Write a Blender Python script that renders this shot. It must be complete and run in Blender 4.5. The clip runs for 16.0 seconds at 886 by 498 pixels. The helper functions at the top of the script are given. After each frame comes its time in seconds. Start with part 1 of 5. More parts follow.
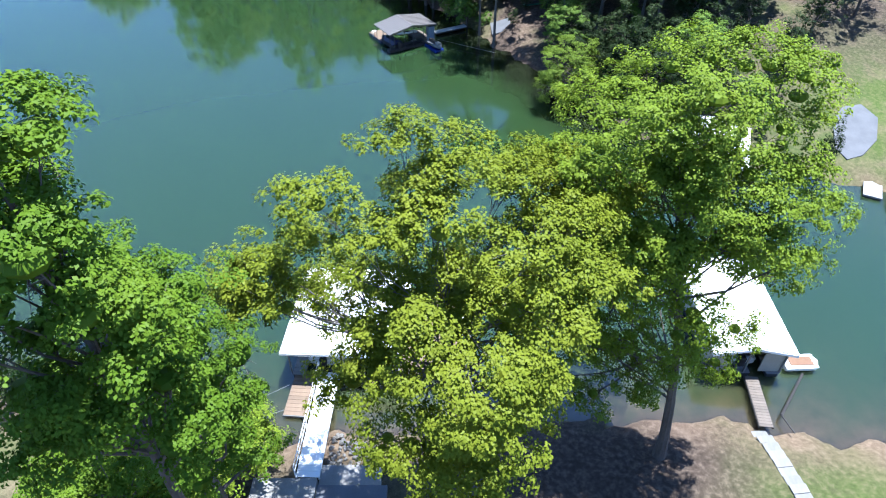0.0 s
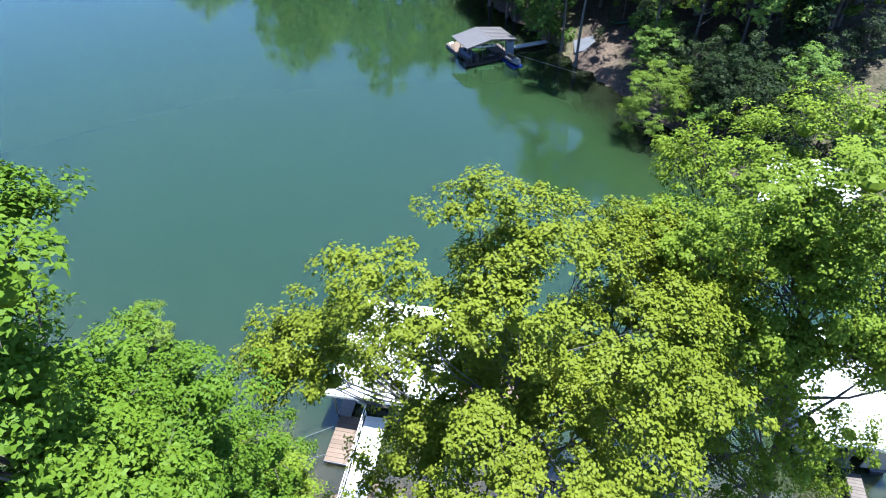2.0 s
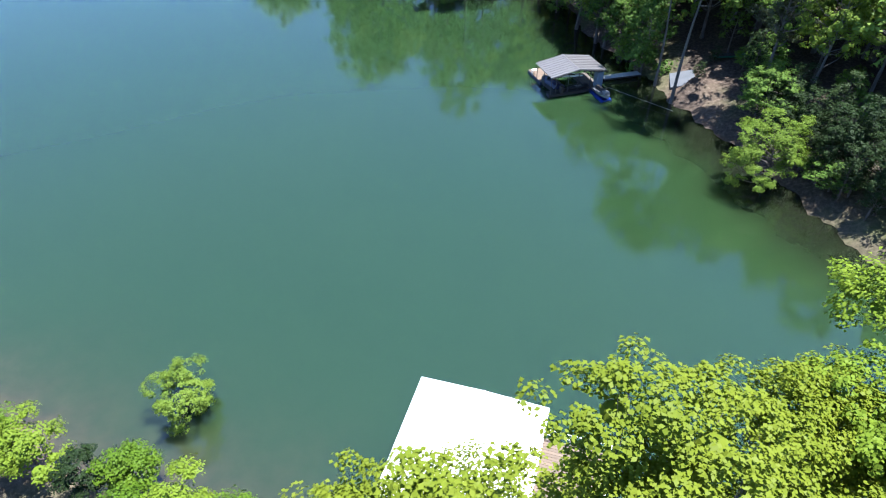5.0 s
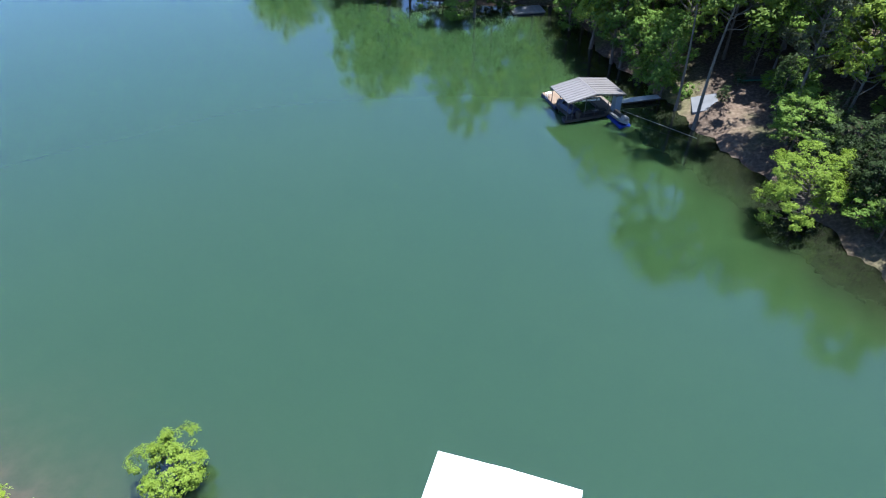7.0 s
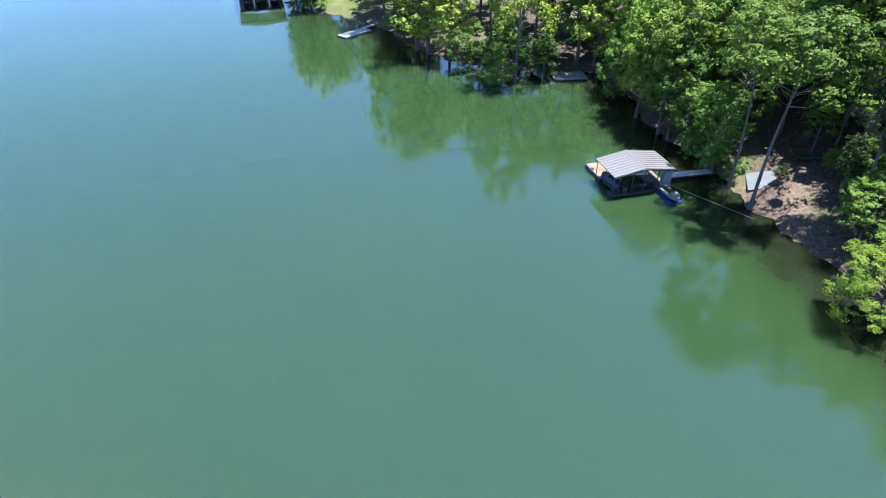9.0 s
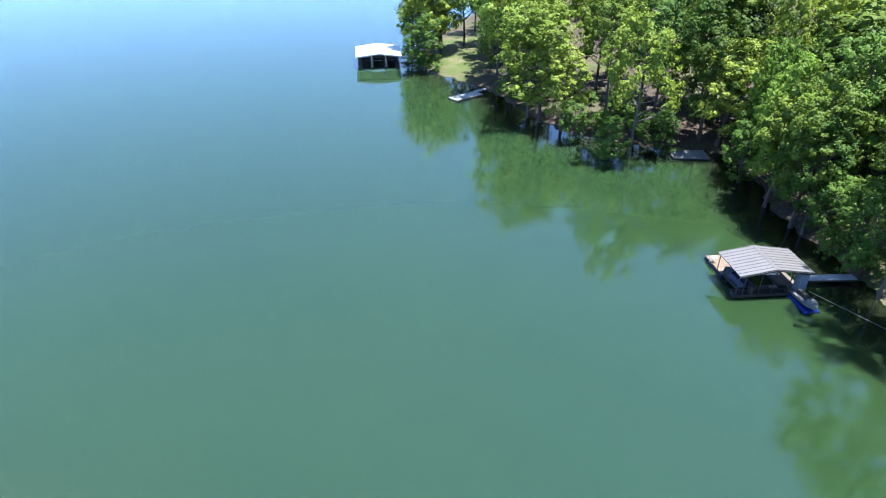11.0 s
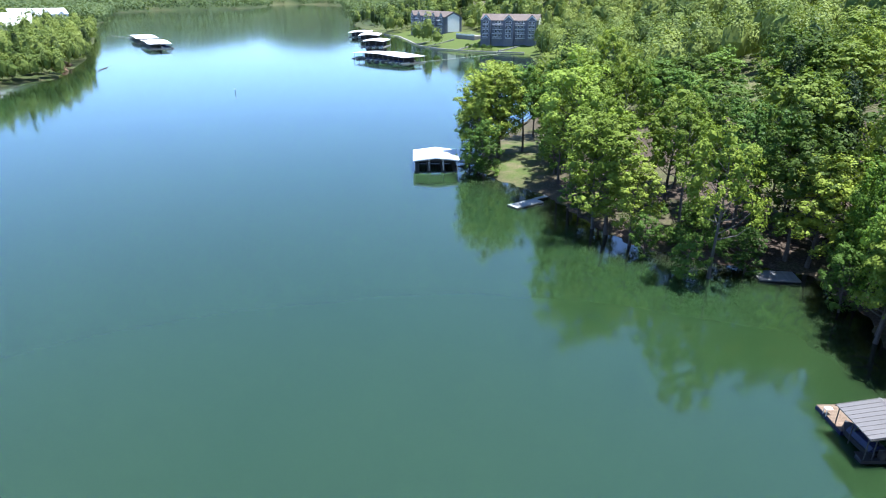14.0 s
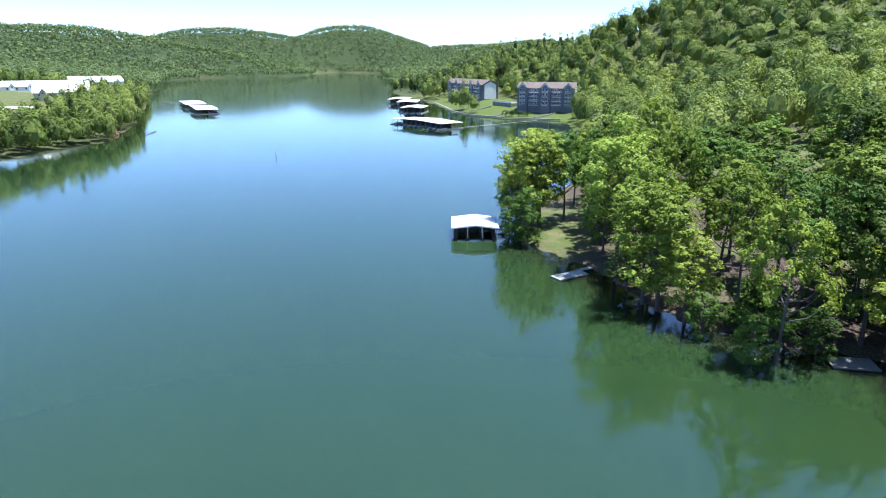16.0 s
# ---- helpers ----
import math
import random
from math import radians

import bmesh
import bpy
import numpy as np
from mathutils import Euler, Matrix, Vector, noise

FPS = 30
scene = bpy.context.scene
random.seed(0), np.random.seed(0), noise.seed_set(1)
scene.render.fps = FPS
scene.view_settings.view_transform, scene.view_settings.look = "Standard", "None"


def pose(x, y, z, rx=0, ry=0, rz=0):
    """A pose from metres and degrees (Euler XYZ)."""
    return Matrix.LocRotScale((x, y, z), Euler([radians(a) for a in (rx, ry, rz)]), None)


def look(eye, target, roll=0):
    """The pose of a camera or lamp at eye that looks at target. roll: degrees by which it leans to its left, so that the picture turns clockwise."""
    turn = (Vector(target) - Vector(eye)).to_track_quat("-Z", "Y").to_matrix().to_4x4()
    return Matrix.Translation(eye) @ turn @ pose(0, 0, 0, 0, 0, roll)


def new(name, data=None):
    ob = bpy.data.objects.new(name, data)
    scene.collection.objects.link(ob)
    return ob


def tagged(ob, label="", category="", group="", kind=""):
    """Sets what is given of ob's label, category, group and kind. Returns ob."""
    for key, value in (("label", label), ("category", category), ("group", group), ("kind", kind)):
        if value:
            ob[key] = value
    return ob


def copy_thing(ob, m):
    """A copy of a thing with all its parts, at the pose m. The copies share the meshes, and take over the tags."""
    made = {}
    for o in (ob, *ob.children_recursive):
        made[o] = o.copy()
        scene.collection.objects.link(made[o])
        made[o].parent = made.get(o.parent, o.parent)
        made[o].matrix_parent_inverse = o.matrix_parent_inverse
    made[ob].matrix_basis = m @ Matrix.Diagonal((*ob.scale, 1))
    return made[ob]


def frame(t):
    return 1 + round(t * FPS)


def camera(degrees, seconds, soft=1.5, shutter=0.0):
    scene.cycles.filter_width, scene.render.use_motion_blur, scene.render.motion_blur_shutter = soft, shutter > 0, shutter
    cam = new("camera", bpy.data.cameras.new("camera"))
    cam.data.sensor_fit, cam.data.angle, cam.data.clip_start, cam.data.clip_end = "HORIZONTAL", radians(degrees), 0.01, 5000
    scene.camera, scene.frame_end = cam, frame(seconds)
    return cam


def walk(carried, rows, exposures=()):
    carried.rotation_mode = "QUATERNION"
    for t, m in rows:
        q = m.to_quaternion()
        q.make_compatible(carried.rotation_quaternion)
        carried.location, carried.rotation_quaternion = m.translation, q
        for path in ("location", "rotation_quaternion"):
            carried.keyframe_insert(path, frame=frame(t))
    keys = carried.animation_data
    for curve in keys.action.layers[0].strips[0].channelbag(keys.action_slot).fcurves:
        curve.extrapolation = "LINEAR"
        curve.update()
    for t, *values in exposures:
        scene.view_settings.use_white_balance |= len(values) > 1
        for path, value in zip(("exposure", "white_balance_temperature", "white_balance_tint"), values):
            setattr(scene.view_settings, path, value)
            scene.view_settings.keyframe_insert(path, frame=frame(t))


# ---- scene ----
# The drone: seconds, x, y, z, heading and pitch in degrees; it stays level.
cam = camera(71.02, 16.0, soft=1.1)
ROWS = [
    (0.0, -0.000, 0.000, 35.000, -0.000, -41.254),
    (0.5, -0.159, 1.051, 34.938, 0.301, -41.225),
    (1.0, -0.315, 2.121, 34.876, 2.421, -41.159),
    (1.5, -0.504, 3.187, 34.810, 4.910, -41.093),
    (2.0, -0.745, 4.244, 34.738, 7.040, -41.051),
    (2.5, -1.069, 5.331, 34.658, 9.481, -40.964),
    (3.0, -1.450, 6.459, 34.571, 11.345, -40.892),
    (3.5, -1.873, 7.614, 34.480, 12.458, -40.807),
    (4.0, -2.311, 8.797, 34.389, 13.095, -40.723),
    (6.5, -4.862, 14.406, 33.986, 13.849, -40.340),
    (7.0, -5.402, 15.520, 33.943, 13.813, -39.976),
    (7.5, -5.930, 16.632, 33.905, 13.749, -39.033),
    (8.0, -6.449, 17.731, 33.873, 13.690, -37.922),
    (8.5, -6.942, 18.820, 33.848, 14.364, -36.708),
    (9.0, -7.410, 19.910, 33.831, 17.017, -35.494),
    (9.5, -7.877, 20.997, 33.821, 20.197, -34.281),
    (10.0, -8.359, 22.074, 33.815, 22.985, -33.099),
    (12.5, -12.009, 26.996, 33.882, 30.325, -26.632),
    (13.0, -12.885, 27.852, 33.888, 30.944, -25.217),
    (13.5, -13.761, 28.678, 33.893, 31.281, -23.779),
    (14.0, -14.623, 29.476, 33.897, 31.580, -22.237),
    (14.5, -15.455, 30.263, 33.899, 31.967, -20.881),
    (15.0, -16.304, 31.066, 33.900, 32.700, -19.351),
    (15.5, -17.135, 31.874, 33.900, 33.573, -18.000),
    (16.0, -17.993, 32.690, 33.901, 34.743, -16.576),
]
walk(cam, [(t, pose(x, y, z, 90 + pitch, 0, yaw)) for t, x, y, z, yaw, pitch in ROWS],
     [(t, stops, kelvin, 10) for t, stops, kelvin in ((0.0, 1.67, 5550), (4.0, 1.71, 5600), (6.5, 1.61, 5800), (7.2, 1.77, 5800), (8.0, 1.95, 5800), (9.0, 1.97, 5800), (12.5, 1.72, 5800), (16.0, 1.40, 5800))])

# ---- light ----
SUN_AZIMUTH, SUN_HEIGHT = 50.0, 77.0
world = bpy.data.worlds.new("sky")
scene.world = world
world.use_nodes = True
wn = world.node_tree.nodes
wn.clear()
w_sky = wn.new("ShaderNodeTexSky")
w_sky.sky_type = "NISHITA"
w_sky.sun_disc = False
w_sky.sun_elevation, w_sky.sun_rotation = radians(SUN_HEIGHT), radians(SUN_AZIMUTH)
w_sky.air_density, w_sky.dust_density, w_sky.ozone_density = 0.75, 0.05, 4.2
w_sky.altitude = 1500
w_bg = wn.new("ShaderNodeBackground")
w_bg.inputs["Strength"].default_value = 0.13
w_out = wn.new("ShaderNodeOutputWorld")
world.node_tree.links.new(w_sky.outputs[0], w_bg.inputs[0])
world.node_tree.links.new(w_bg.outputs[0], w_out.inputs[0])

sun_data = bpy.data.lights.new("sun", "SUN")
sun_data.energy, sun_data.angle, sun_data.color = 5.0, radians(0.55), (1.0, 0.97, 0.91)
sun = new("sun", sun_data)
a, e = radians(SUN_AZIMUTH), radians(SUN_HEIGHT)
sun.matrix_world = look((200 * math.sin(a) * math.cos(e), 200 * math.cos(a) * math.cos(e), 200 * math.sin(e)), (0, 0, 0))


# ---- materials ----
def node_mat(name):
    m = bpy.data.materials.new(name)
    m.use_nodes = True
    nt = m.node_tree
    nt.nodes.clear()
    out = nt.nodes.new("ShaderNodeOutputMaterial")
    b = nt.nodes.new("ShaderNodeBsdfPrincipled")
    nt.links.new(b.outputs[0], out.inputs[0])
    return m, nt, b, out


def ramp(nt, fac, stops):
    r = nt.nodes.new("ShaderNodeValToRGB")
    while len(r.color_ramp.elements) < len(stops):
        r.color_ramp.elements.new(0.5)
    for el, (p, c) in zip(r.color_ramp.elements, stops):
        el.position, el.color = p, (*c, 1)
    nt.links.new(fac, r.inputs[0])
    return r.outputs[0]


def noise_node(nt, scale, detail=4.0, coords="Object", stretch=None, rough=0.55):
    co = nt.nodes.new("ShaderNodeTexCoord")
    n = nt.nodes.new("ShaderNodeTexNoise")
    n.inputs["Scale"].default_value, n.inputs["Detail"].default_value, n.inputs["Roughness"].default_value = scale, detail, rough
    src = co.outputs[coords]
    if stretch:
        mp = nt.nodes.new("ShaderNodeMapping")
        mp.inputs["Scale"].default_value = stretch
        nt.links.new(src, mp.inputs[0])
        src = mp.outputs[0]
    nt.links.new(src, n.inputs["Vector"])
    return n.outputs["Fac"]


def mix(nt, fac, c1, c2, mode="MIX"):
    m = nt.nodes.new("ShaderNodeMix")
    m.data_type, m.blend_type = "RGBA", mode
    for sock, v in ((m.inputs[0], fac), (m.inputs[6], c1), (m.inputs[7], c2)):
        if isinstance(v, (int, float)):
            sock.default_value = v
        elif isinstance(v, tuple):
            sock.default_value = (*v, 1)
        else:
            nt.links.new(v, sock)
    return m.outputs[2]


def maths(nt, op, a, b=0.0, clamp=False):
    m = nt.nodes.new("ShaderNodeMath")
    m.operation, m.use_clamp = op, clamp
    for sock, v in zip(m.inputs, (a, b)):
        if isinstance(v, (int, float)):
            sock.default_value = v
        else:
            nt.links.new(v, sock)
    return m.outputs[0]


def bump(nt, b, height, strength, distance=0.02):
    n = nt.nodes.new("ShaderNodeBump")
    n.inputs["Strength"].default_value, n.inputs["Distance"].default_value = strength, distance
    nt.links.new(height, n.inputs["Height"])
    nt.links.new(n.outputs[0], b.inputs["Normal"])


def plain(name, lo, hi, rough=0.6, scale=3.0, fine=40.0, metal=0.0, strength=0.3, spec=0.5, stretch=None, vary=0.0):
    """A surface that varies at two scales between two tones."""
    m, nt, b, out = node_mat(name)
    big, small = noise_node(nt, scale, 4, stretch=stretch), noise_node(nt, fine, 3, stretch=stretch)
    f = maths(nt, "ADD", maths(nt, "MULTIPLY", big, 0.65), maths(nt, "MULTIPLY", small, 0.35))
    c = ramp(nt, f, [(0.32, lo), (0.68, hi)])
    if vary:
        oi = nt.nodes.new("ShaderNodeObjectInfo")
        c = mix(nt, maths(nt, "MULTIPLY", oi.outputs["Random"], vary), c, tuple(0.45 * v for v in lo))
    nt.links.new(c, b.inputs["Base Color"])
    b.inputs["Roughness"].default_value, b.inputs["Metallic"].default_value = rough, metal
    b.inputs["Specular IOR Level"].default_value = spec
    bump(nt, b, small, strength, 0.01)
    return m


def leaf_mat(name, dark, mid, light, far=False, through_light=0.24, own=0.45, lift=0.0, speck=0.16):
    m, nt, b, out = node_mat(name)
    geo = nt.nodes.new("ShaderNodeNewGeometry")
    if far:
        at = nt.nodes.new("ShaderNodeAttribute")
        at.attribute_name = "tint"
        rnd = at.outputs["Fac"]
    else:
        oi = nt.nodes.new("ShaderNodeObjectInfo")
        rnd = oi.outputs["Random"]
    patch = noise_node(nt, 0.35 if not far else 0.05, 2)
    f = maths(nt, "ADD", maths(nt, "MULTIPLY", geo.outputs["Random Per Island"], 0.12 if far else speck), maths(nt, "MULTIPLY", rnd, own if not far else 0.8))
    f = maths(nt, "ADD", f, maths(nt, "ADD", maths(nt, "MULTIPLY", patch, 0.34), lift))
    c = ramp(nt, f, [(0.12, dark), (0.5, mid), (0.92, light)])
    nt.links.new(c, b.inputs["Base Color"])
    b.inputs["Roughness"].default_value = 0.5
    b.inputs["Specular IOR Level"].default_value = 0.08
    tr = nt.nodes.new("ShaderNodeBsdfTranslucent")
    nt.links.new(mix(nt, 1.0, c, (1.25, 1.3, 0.6), "MULTIPLY"), tr.inputs[0])
    mx = nt.nodes.new("ShaderNodeMixShader")
    mx.inputs[0].default_value = through_light
    nt.links.new(b.outputs[0], mx.inputs[1])
    nt.links.new(tr.outputs[0], mx.inputs[2])
    nt.links.new(mx.outputs[0], out.inputs[0])
    return m


def water_mat():
    m, nt, b, out = node_mat("lake_water")
    at = nt.nodes.new("ShaderNodeAttribute")
    at.attribute_name = "shallow"
    big = noise_node(nt, 0.018, 3)
    deep = ramp(nt, big, [(0.3, (0.0149, 0.0345, 0.0122)), (0.7, (0.0177, 0.0373, 0.0122))])
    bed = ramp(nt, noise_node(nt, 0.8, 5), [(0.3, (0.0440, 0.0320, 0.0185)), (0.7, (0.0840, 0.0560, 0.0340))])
    # dark tone painted along wooded banks for tree shade and dark reflections
    bank_shade = nt.nodes.new("ShaderNodeAttribute")
    bank_shade.attribute_name = "litter_shade"
    litter_shade = ramp(nt, noise_node(nt, 1.1, 4), [(0.3, (0.0050, 0.0062, 0.0040)), (0.75, (0.0130, 0.0140, 0.0075))])
    nt.links.new(mix(nt, bank_shade.outputs["Fac"], mix(nt, at.outputs["Fac"], deep, bed), litter_shade), b.inputs["Base Color"])
    b.inputs["Roughness"].default_value = 0.075
    b.inputs["IOR"].default_value = 1.82
    b.subsurface_method = "BURLEY"
    b.inputs["Subsurface Weight"].default_value = 1.0
    b.inputs["Subsurface Radius"].default_value = (1.0, 1.0, 1.0)
    b.inputs["Subsurface Scale"].default_value = 0.9
    rip = maths(nt, "ADD", noise_node(nt, 0.55, 3, stretch=(1.0, 1.6, 1.0)), maths(nt, "MULTIPLY", noise_node(nt, 3.0, 2), 0.25))
    bump(nt, b, rip, 0.045, 0.05)
    return m


def ground_mat():
    m, nt, b, out = node_mat("ground_soil")
    at = nt.nodes.new("ShaderNodeAttribute")
    at.attribute_name = "cover"
    sep = nt.nodes.new("ShaderNodeSeparateColor")
    nt.links.new(at.outputs["Color"], sep.inputs[0])
    n1, n2, n3 = noise_node(nt, 0.35, 5), noise_node(nt, 3.0, 5), noise_node(nt, 22.0, 3)
    f = maths(nt, "ADD", maths(nt, "MULTIPLY", n2, 0.6), maths(nt, "MULTIPLY", n3, 0.4))
    litter_shade = ramp(nt, f, [(0.3, (0.0192, 0.0134, 0.0096)), (0.5, (0.0545, 0.0395, 0.0295)), (0.7, (0.142, 0.108, 0.0815))])
    grass = ramp(nt, f, [(0.3, (0.032, 0.0544, 0.0115)), (0.5, (0.064, 0.0928, 0.0192)), (0.72, (0.128, 0.1216, 0.048))])
    dry = ramp(nt, f, [(0.3, (0.0896, 0.0672, 0.0416)), (0.7, (0.2176, 0.1664, 0.1056))])
    grass = mix(nt, maths(nt, "MULTIPLY", maths(nt, "SUBTRACT", n1, 0.42, True), 2.6, True), grass, dry)
    lush = ramp(nt, f, [(0.3, (0.045, 0.072, 0.014)), (0.7, (0.10, 0.125, 0.028))])
    bank = ramp(nt, f, [(0.3, (0.096, 0.0589, 0.0384)), (0.7, (0.2432, 0.176, 0.1248))])
    litter_shade = mix(nt, maths(nt, "MULTIPLY", maths(nt, "SUBTRACT", noise_node(nt, 0.09, 4), 0.5, True), 4.0, True), litter_shade, grass)
    c = mix(nt, sep.outputs["Red"], litter_shade, grass)
    c = mix(nt, sep.outputs["Green"], c, bank)
    c = mix(nt, sep.outputs["Blue"], c, (0.0224, 0.0416, 0.0115))
    c = mix(nt, at.outputs["Alpha"], c, lush)
    nt.links.new(c, b.inputs["Base Color"])
    b.inputs["Roughness"].default_value = 0.9
    b.inputs["Specular IOR Level"].default_value = 0.2
    bump(nt, b, f, 0.4, 0.08)
    return m


M_WATER, M_GROUND = water_mat(), ground_mat()
M_BARK = plain("bark", (0.0462, 0.0363, 0.0297), (0.132, 0.1089, 0.0891), 0.9, 1.5, 14, strength=0.8, stretch=(1, 1, 0.25))
M_BARK_PALE = plain("pale_bark", (0.0561, 0.0502, 0.0449), (0.1386, 0.1287, 0.1122), 0.9, 1.5, 12, strength=0.7, stretch=(1, 1, 0.3))
M_BIGOAK = leaf_mat("big_oak_leaf", (0.0396, 0.0600, 0.0065), (0.1406, 0.1739, 0.0140), (0.2574, 0.2795, 0.0270), own=0.06, lift=0.29, speck=0.07)
M_BIGLIME = leaf_mat("big_shade_leaf", (0.0422, 0.0748, 0.0083), (0.1514, 0.2114, 0.0187), (0.2772, 0.3252, 0.0328), own=0.06, lift=0.29, speck=0.07)
M_BIGDEEP = leaf_mat("big_hickory_leaf", (0.0242, 0.0530, 0.0045), (0.0820, 0.1430, 0.0108), (0.1790, 0.2420, 0.0199), own=0.1, lift=0.28, speck=0.07, through_light=0.2)
M_OAK = leaf_mat("oak_leaf", (0.0461, 0.0756, 0.011), (0.151, 0.2064, 0.0286), (0.2842, 0.3216, 0.0506))
M_LIME = leaf_mat("lime_leaf", (0.0461, 0.0899, 0.0132), (0.1344, 0.2246, 0.0308), (0.256, 0.3283, 0.055))
M_DEEP = leaf_mat("deep_green_leaf", (0.0244, 0.0515, 0.0109), (0.0812, 0.1442, 0.0242), (0.1777, 0.2576, 0.0436), through_light=0.16)
M_WOODS = leaf_mat("woodland_leaf", (0.0294, 0.0528, 0.011), (0.0998, 0.1464, 0.0242), (0.2112, 0.258, 0.0462))
M_FRESH = leaf_mat("fresh_leaf", (0.0461, 0.0876, 0.0154), (0.1216, 0.1896, 0.033), (0.2176, 0.288, 0.0572))
M_PALE = leaf_mat("pale_spring_leaf", (0.0857, 0.125, 0.0194), (0.2336, 0.3126, 0.0508), (0.3829, 0.4402, 0.0908), own=0.06, lift=0.24)
M_OLIVE = leaf_mat("olive_oak_leaf", (0.0582, 0.09, 0.0145), (0.1731, 0.2294, 0.0349), (0.3268, 0.3738, 0.0609), own=0.25, lift=0.2)
M_BUSH = leaf_mat("shore_bush_leaf", (0.035, 0.0624, 0.0096), (0.1313, 0.192, 0.024), (0.25, 0.312, 0.0504), own=0.05, lift=0.25, speck=0.2)
M_GREYPINE = leaf_mat("grey_pine_needle", (0.03, 0.036, 0.021), (0.06, 0.069, 0.039), (0.096, 0.105, 0.066), own=0.1, lift=0.2)
# conifer green, deepened to carry the wooded bank's shade as well
M_CEDAR = leaf_mat("cedar_leaf", (0.0099, 0.0199, 0.0062), (0.025, 0.0421, 0.0126), (0.0498, 0.0694, 0.0224), through_light=0.08)
M_FAR = leaf_mat("far_woods_leaf", (0.0312, 0.0493, 0.0153), (0.1019, 0.1431, 0.0328), (0.208, 0.2468, 0.0601), far=True, through_light=0.2)
# aerial haze is mixed into these leaf tones: paler, bluer, less contrast
M_HAZED_HILL = leaf_mat("hazed_hill_leaf", (0.0613, 0.0891, 0.0433), (0.092, 0.1291, 0.0557), (0.1256, 0.163, 0.0655), far=True)
M_WHITE_ROOF = plain("white_metal_roof", (0.74, 0.74, 0.72), (0.84, 0.84, 0.82), 0.45, 0.8, 9, strength=0.05)
M_GREY_ROOF = plain("grey_metal_roof", (0.1122, 0.1036, 0.1003), (0.1419, 0.132, 0.1274), 0.4, 0.8, 9, strength=0.05)
M_WHITE = plain("white_paint", (0.70, 0.70, 0.68), (0.82, 0.82, 0.80), 0.5, 1.5, 25, strength=0.1)
M_STEEL = plain("galvanised_steel", (0.1848, 0.1914, 0.198), (0.297, 0.3036, 0.3102), 0.45, 2, 30, metal=0.6, strength=0.1)
M_DARK = plain("dark_stained_wood", (0.0119, 0.0106, 0.0099), (0.0363, 0.031, 0.0277), 0.7, 2, 30)
M_DECK = plain("weathered_deck_board", (0.1056, 0.0825, 0.066), (0.1914, 0.1551, 0.1221), 0.75, 1.5, 30, stretch=(1, 0.2, 1), vary=0.4)
M_TAN = plain("tan_deck_board", (0.1452, 0.0957, 0.0594), (0.2112, 0.1485, 0.099), 0.7, 1.5, 30, stretch=(1, 0.2, 1), vary=0.35)
M_GREYDECK = plain("grey_deck_board", (0.1452, 0.1419, 0.1386), (0.264, 0.2574, 0.2475), 0.75, 1.5, 26, stretch=(1, 0.2, 1), vary=0.3)
M_FLOAT = plain("black_plastic_float", (0.0099, 0.0106, 0.0132), (0.0264, 0.0277, 0.033), 0.5, 2, 20)
M_BLUE = plain("blue_plastic", (0.0079, 0.0198, 0.1452), (0.0132, 0.0396, 0.2376), 0.35, 2, 20, strength=0.05)
M_NAVY = plain("navy_plastic", (0.004, 0.0066, 0.0297), (0.0079, 0.0145, 0.066), 0.4, 2, 20, strength=0.05)
M_PALEBLUE = plain("pale_blue_paint", (0.132, 0.1782, 0.2244), (0.1848, 0.231, 0.2772), 0.5, 2, 20)
M_CONCRETE = plain("concrete", (0.1716, 0.165, 0.1518), (0.2772, 0.264, 0.2475), 0.85, 0.7, 18, strength=0.3)
M_SLAB = plain("grey_blue_slab", (0.0792, 0.0838, 0.0924), (0.1254, 0.1287, 0.1386), 0.85, 0.7, 18, strength=0.3)
M_ROCK = plain("pale_rock", (0.132, 0.1221, 0.1089), (0.264, 0.2508, 0.2277), 0.9, 1.2, 14, strength=0.6, vary=0.4)
M_SIDING = plain("grey_blue_siding", (0.098, 0.1052, 0.134), (0.1515, 0.1604, 0.194), 0.75, 0.3, 3)
M_CREAM = plain("cream_siding", (0.2772, 0.2607, 0.2112), (0.3564, 0.3366, 0.2838), 0.7, 0.3, 3)
M_SHINGLE = plain("brown_shingle", (0.0858, 0.066, 0.0561), (0.1584, 0.1254, 0.1089), 0.9, 0.3, 3)
M_BRICKRED = plain("red_brown_timber", (0.1386, 0.0693, 0.037), (0.2079, 0.1188, 0.0686), 0.8, 0.5, 6)
M_GLASS = plain("dark_window_glass", (0.02, 0.025, 0.03), (0.05, 0.055, 0.06), 0.08, 0.5, 4, strength=0.02)


# ---- small mesh helpers ----
def mesh_of(name, bm, material):
    me = bpy.data.meshes.new(name)
    bm.to_mesh(me)
    bm.free()
    me.materials.append(material)
    return me


def part(name, bm, material, parent, label=""):
    ob = new(name, mesh_of(name, bm, material))
    ob.parent = parent
    return tagged(ob, label)


def share(name, me, parent, m):
    """A piece that shares a mesh, at a pose within its parent."""
    ob = new(name, me)
    ob.parent = parent
    ob.matrix_basis = m
    return ob


def thing(name, label, category, m=None, group="", kind=""):
    ob = new(name)
    if m is not None:
        ob.matrix_basis = m
    return tagged(ob, label, category, group, kind)


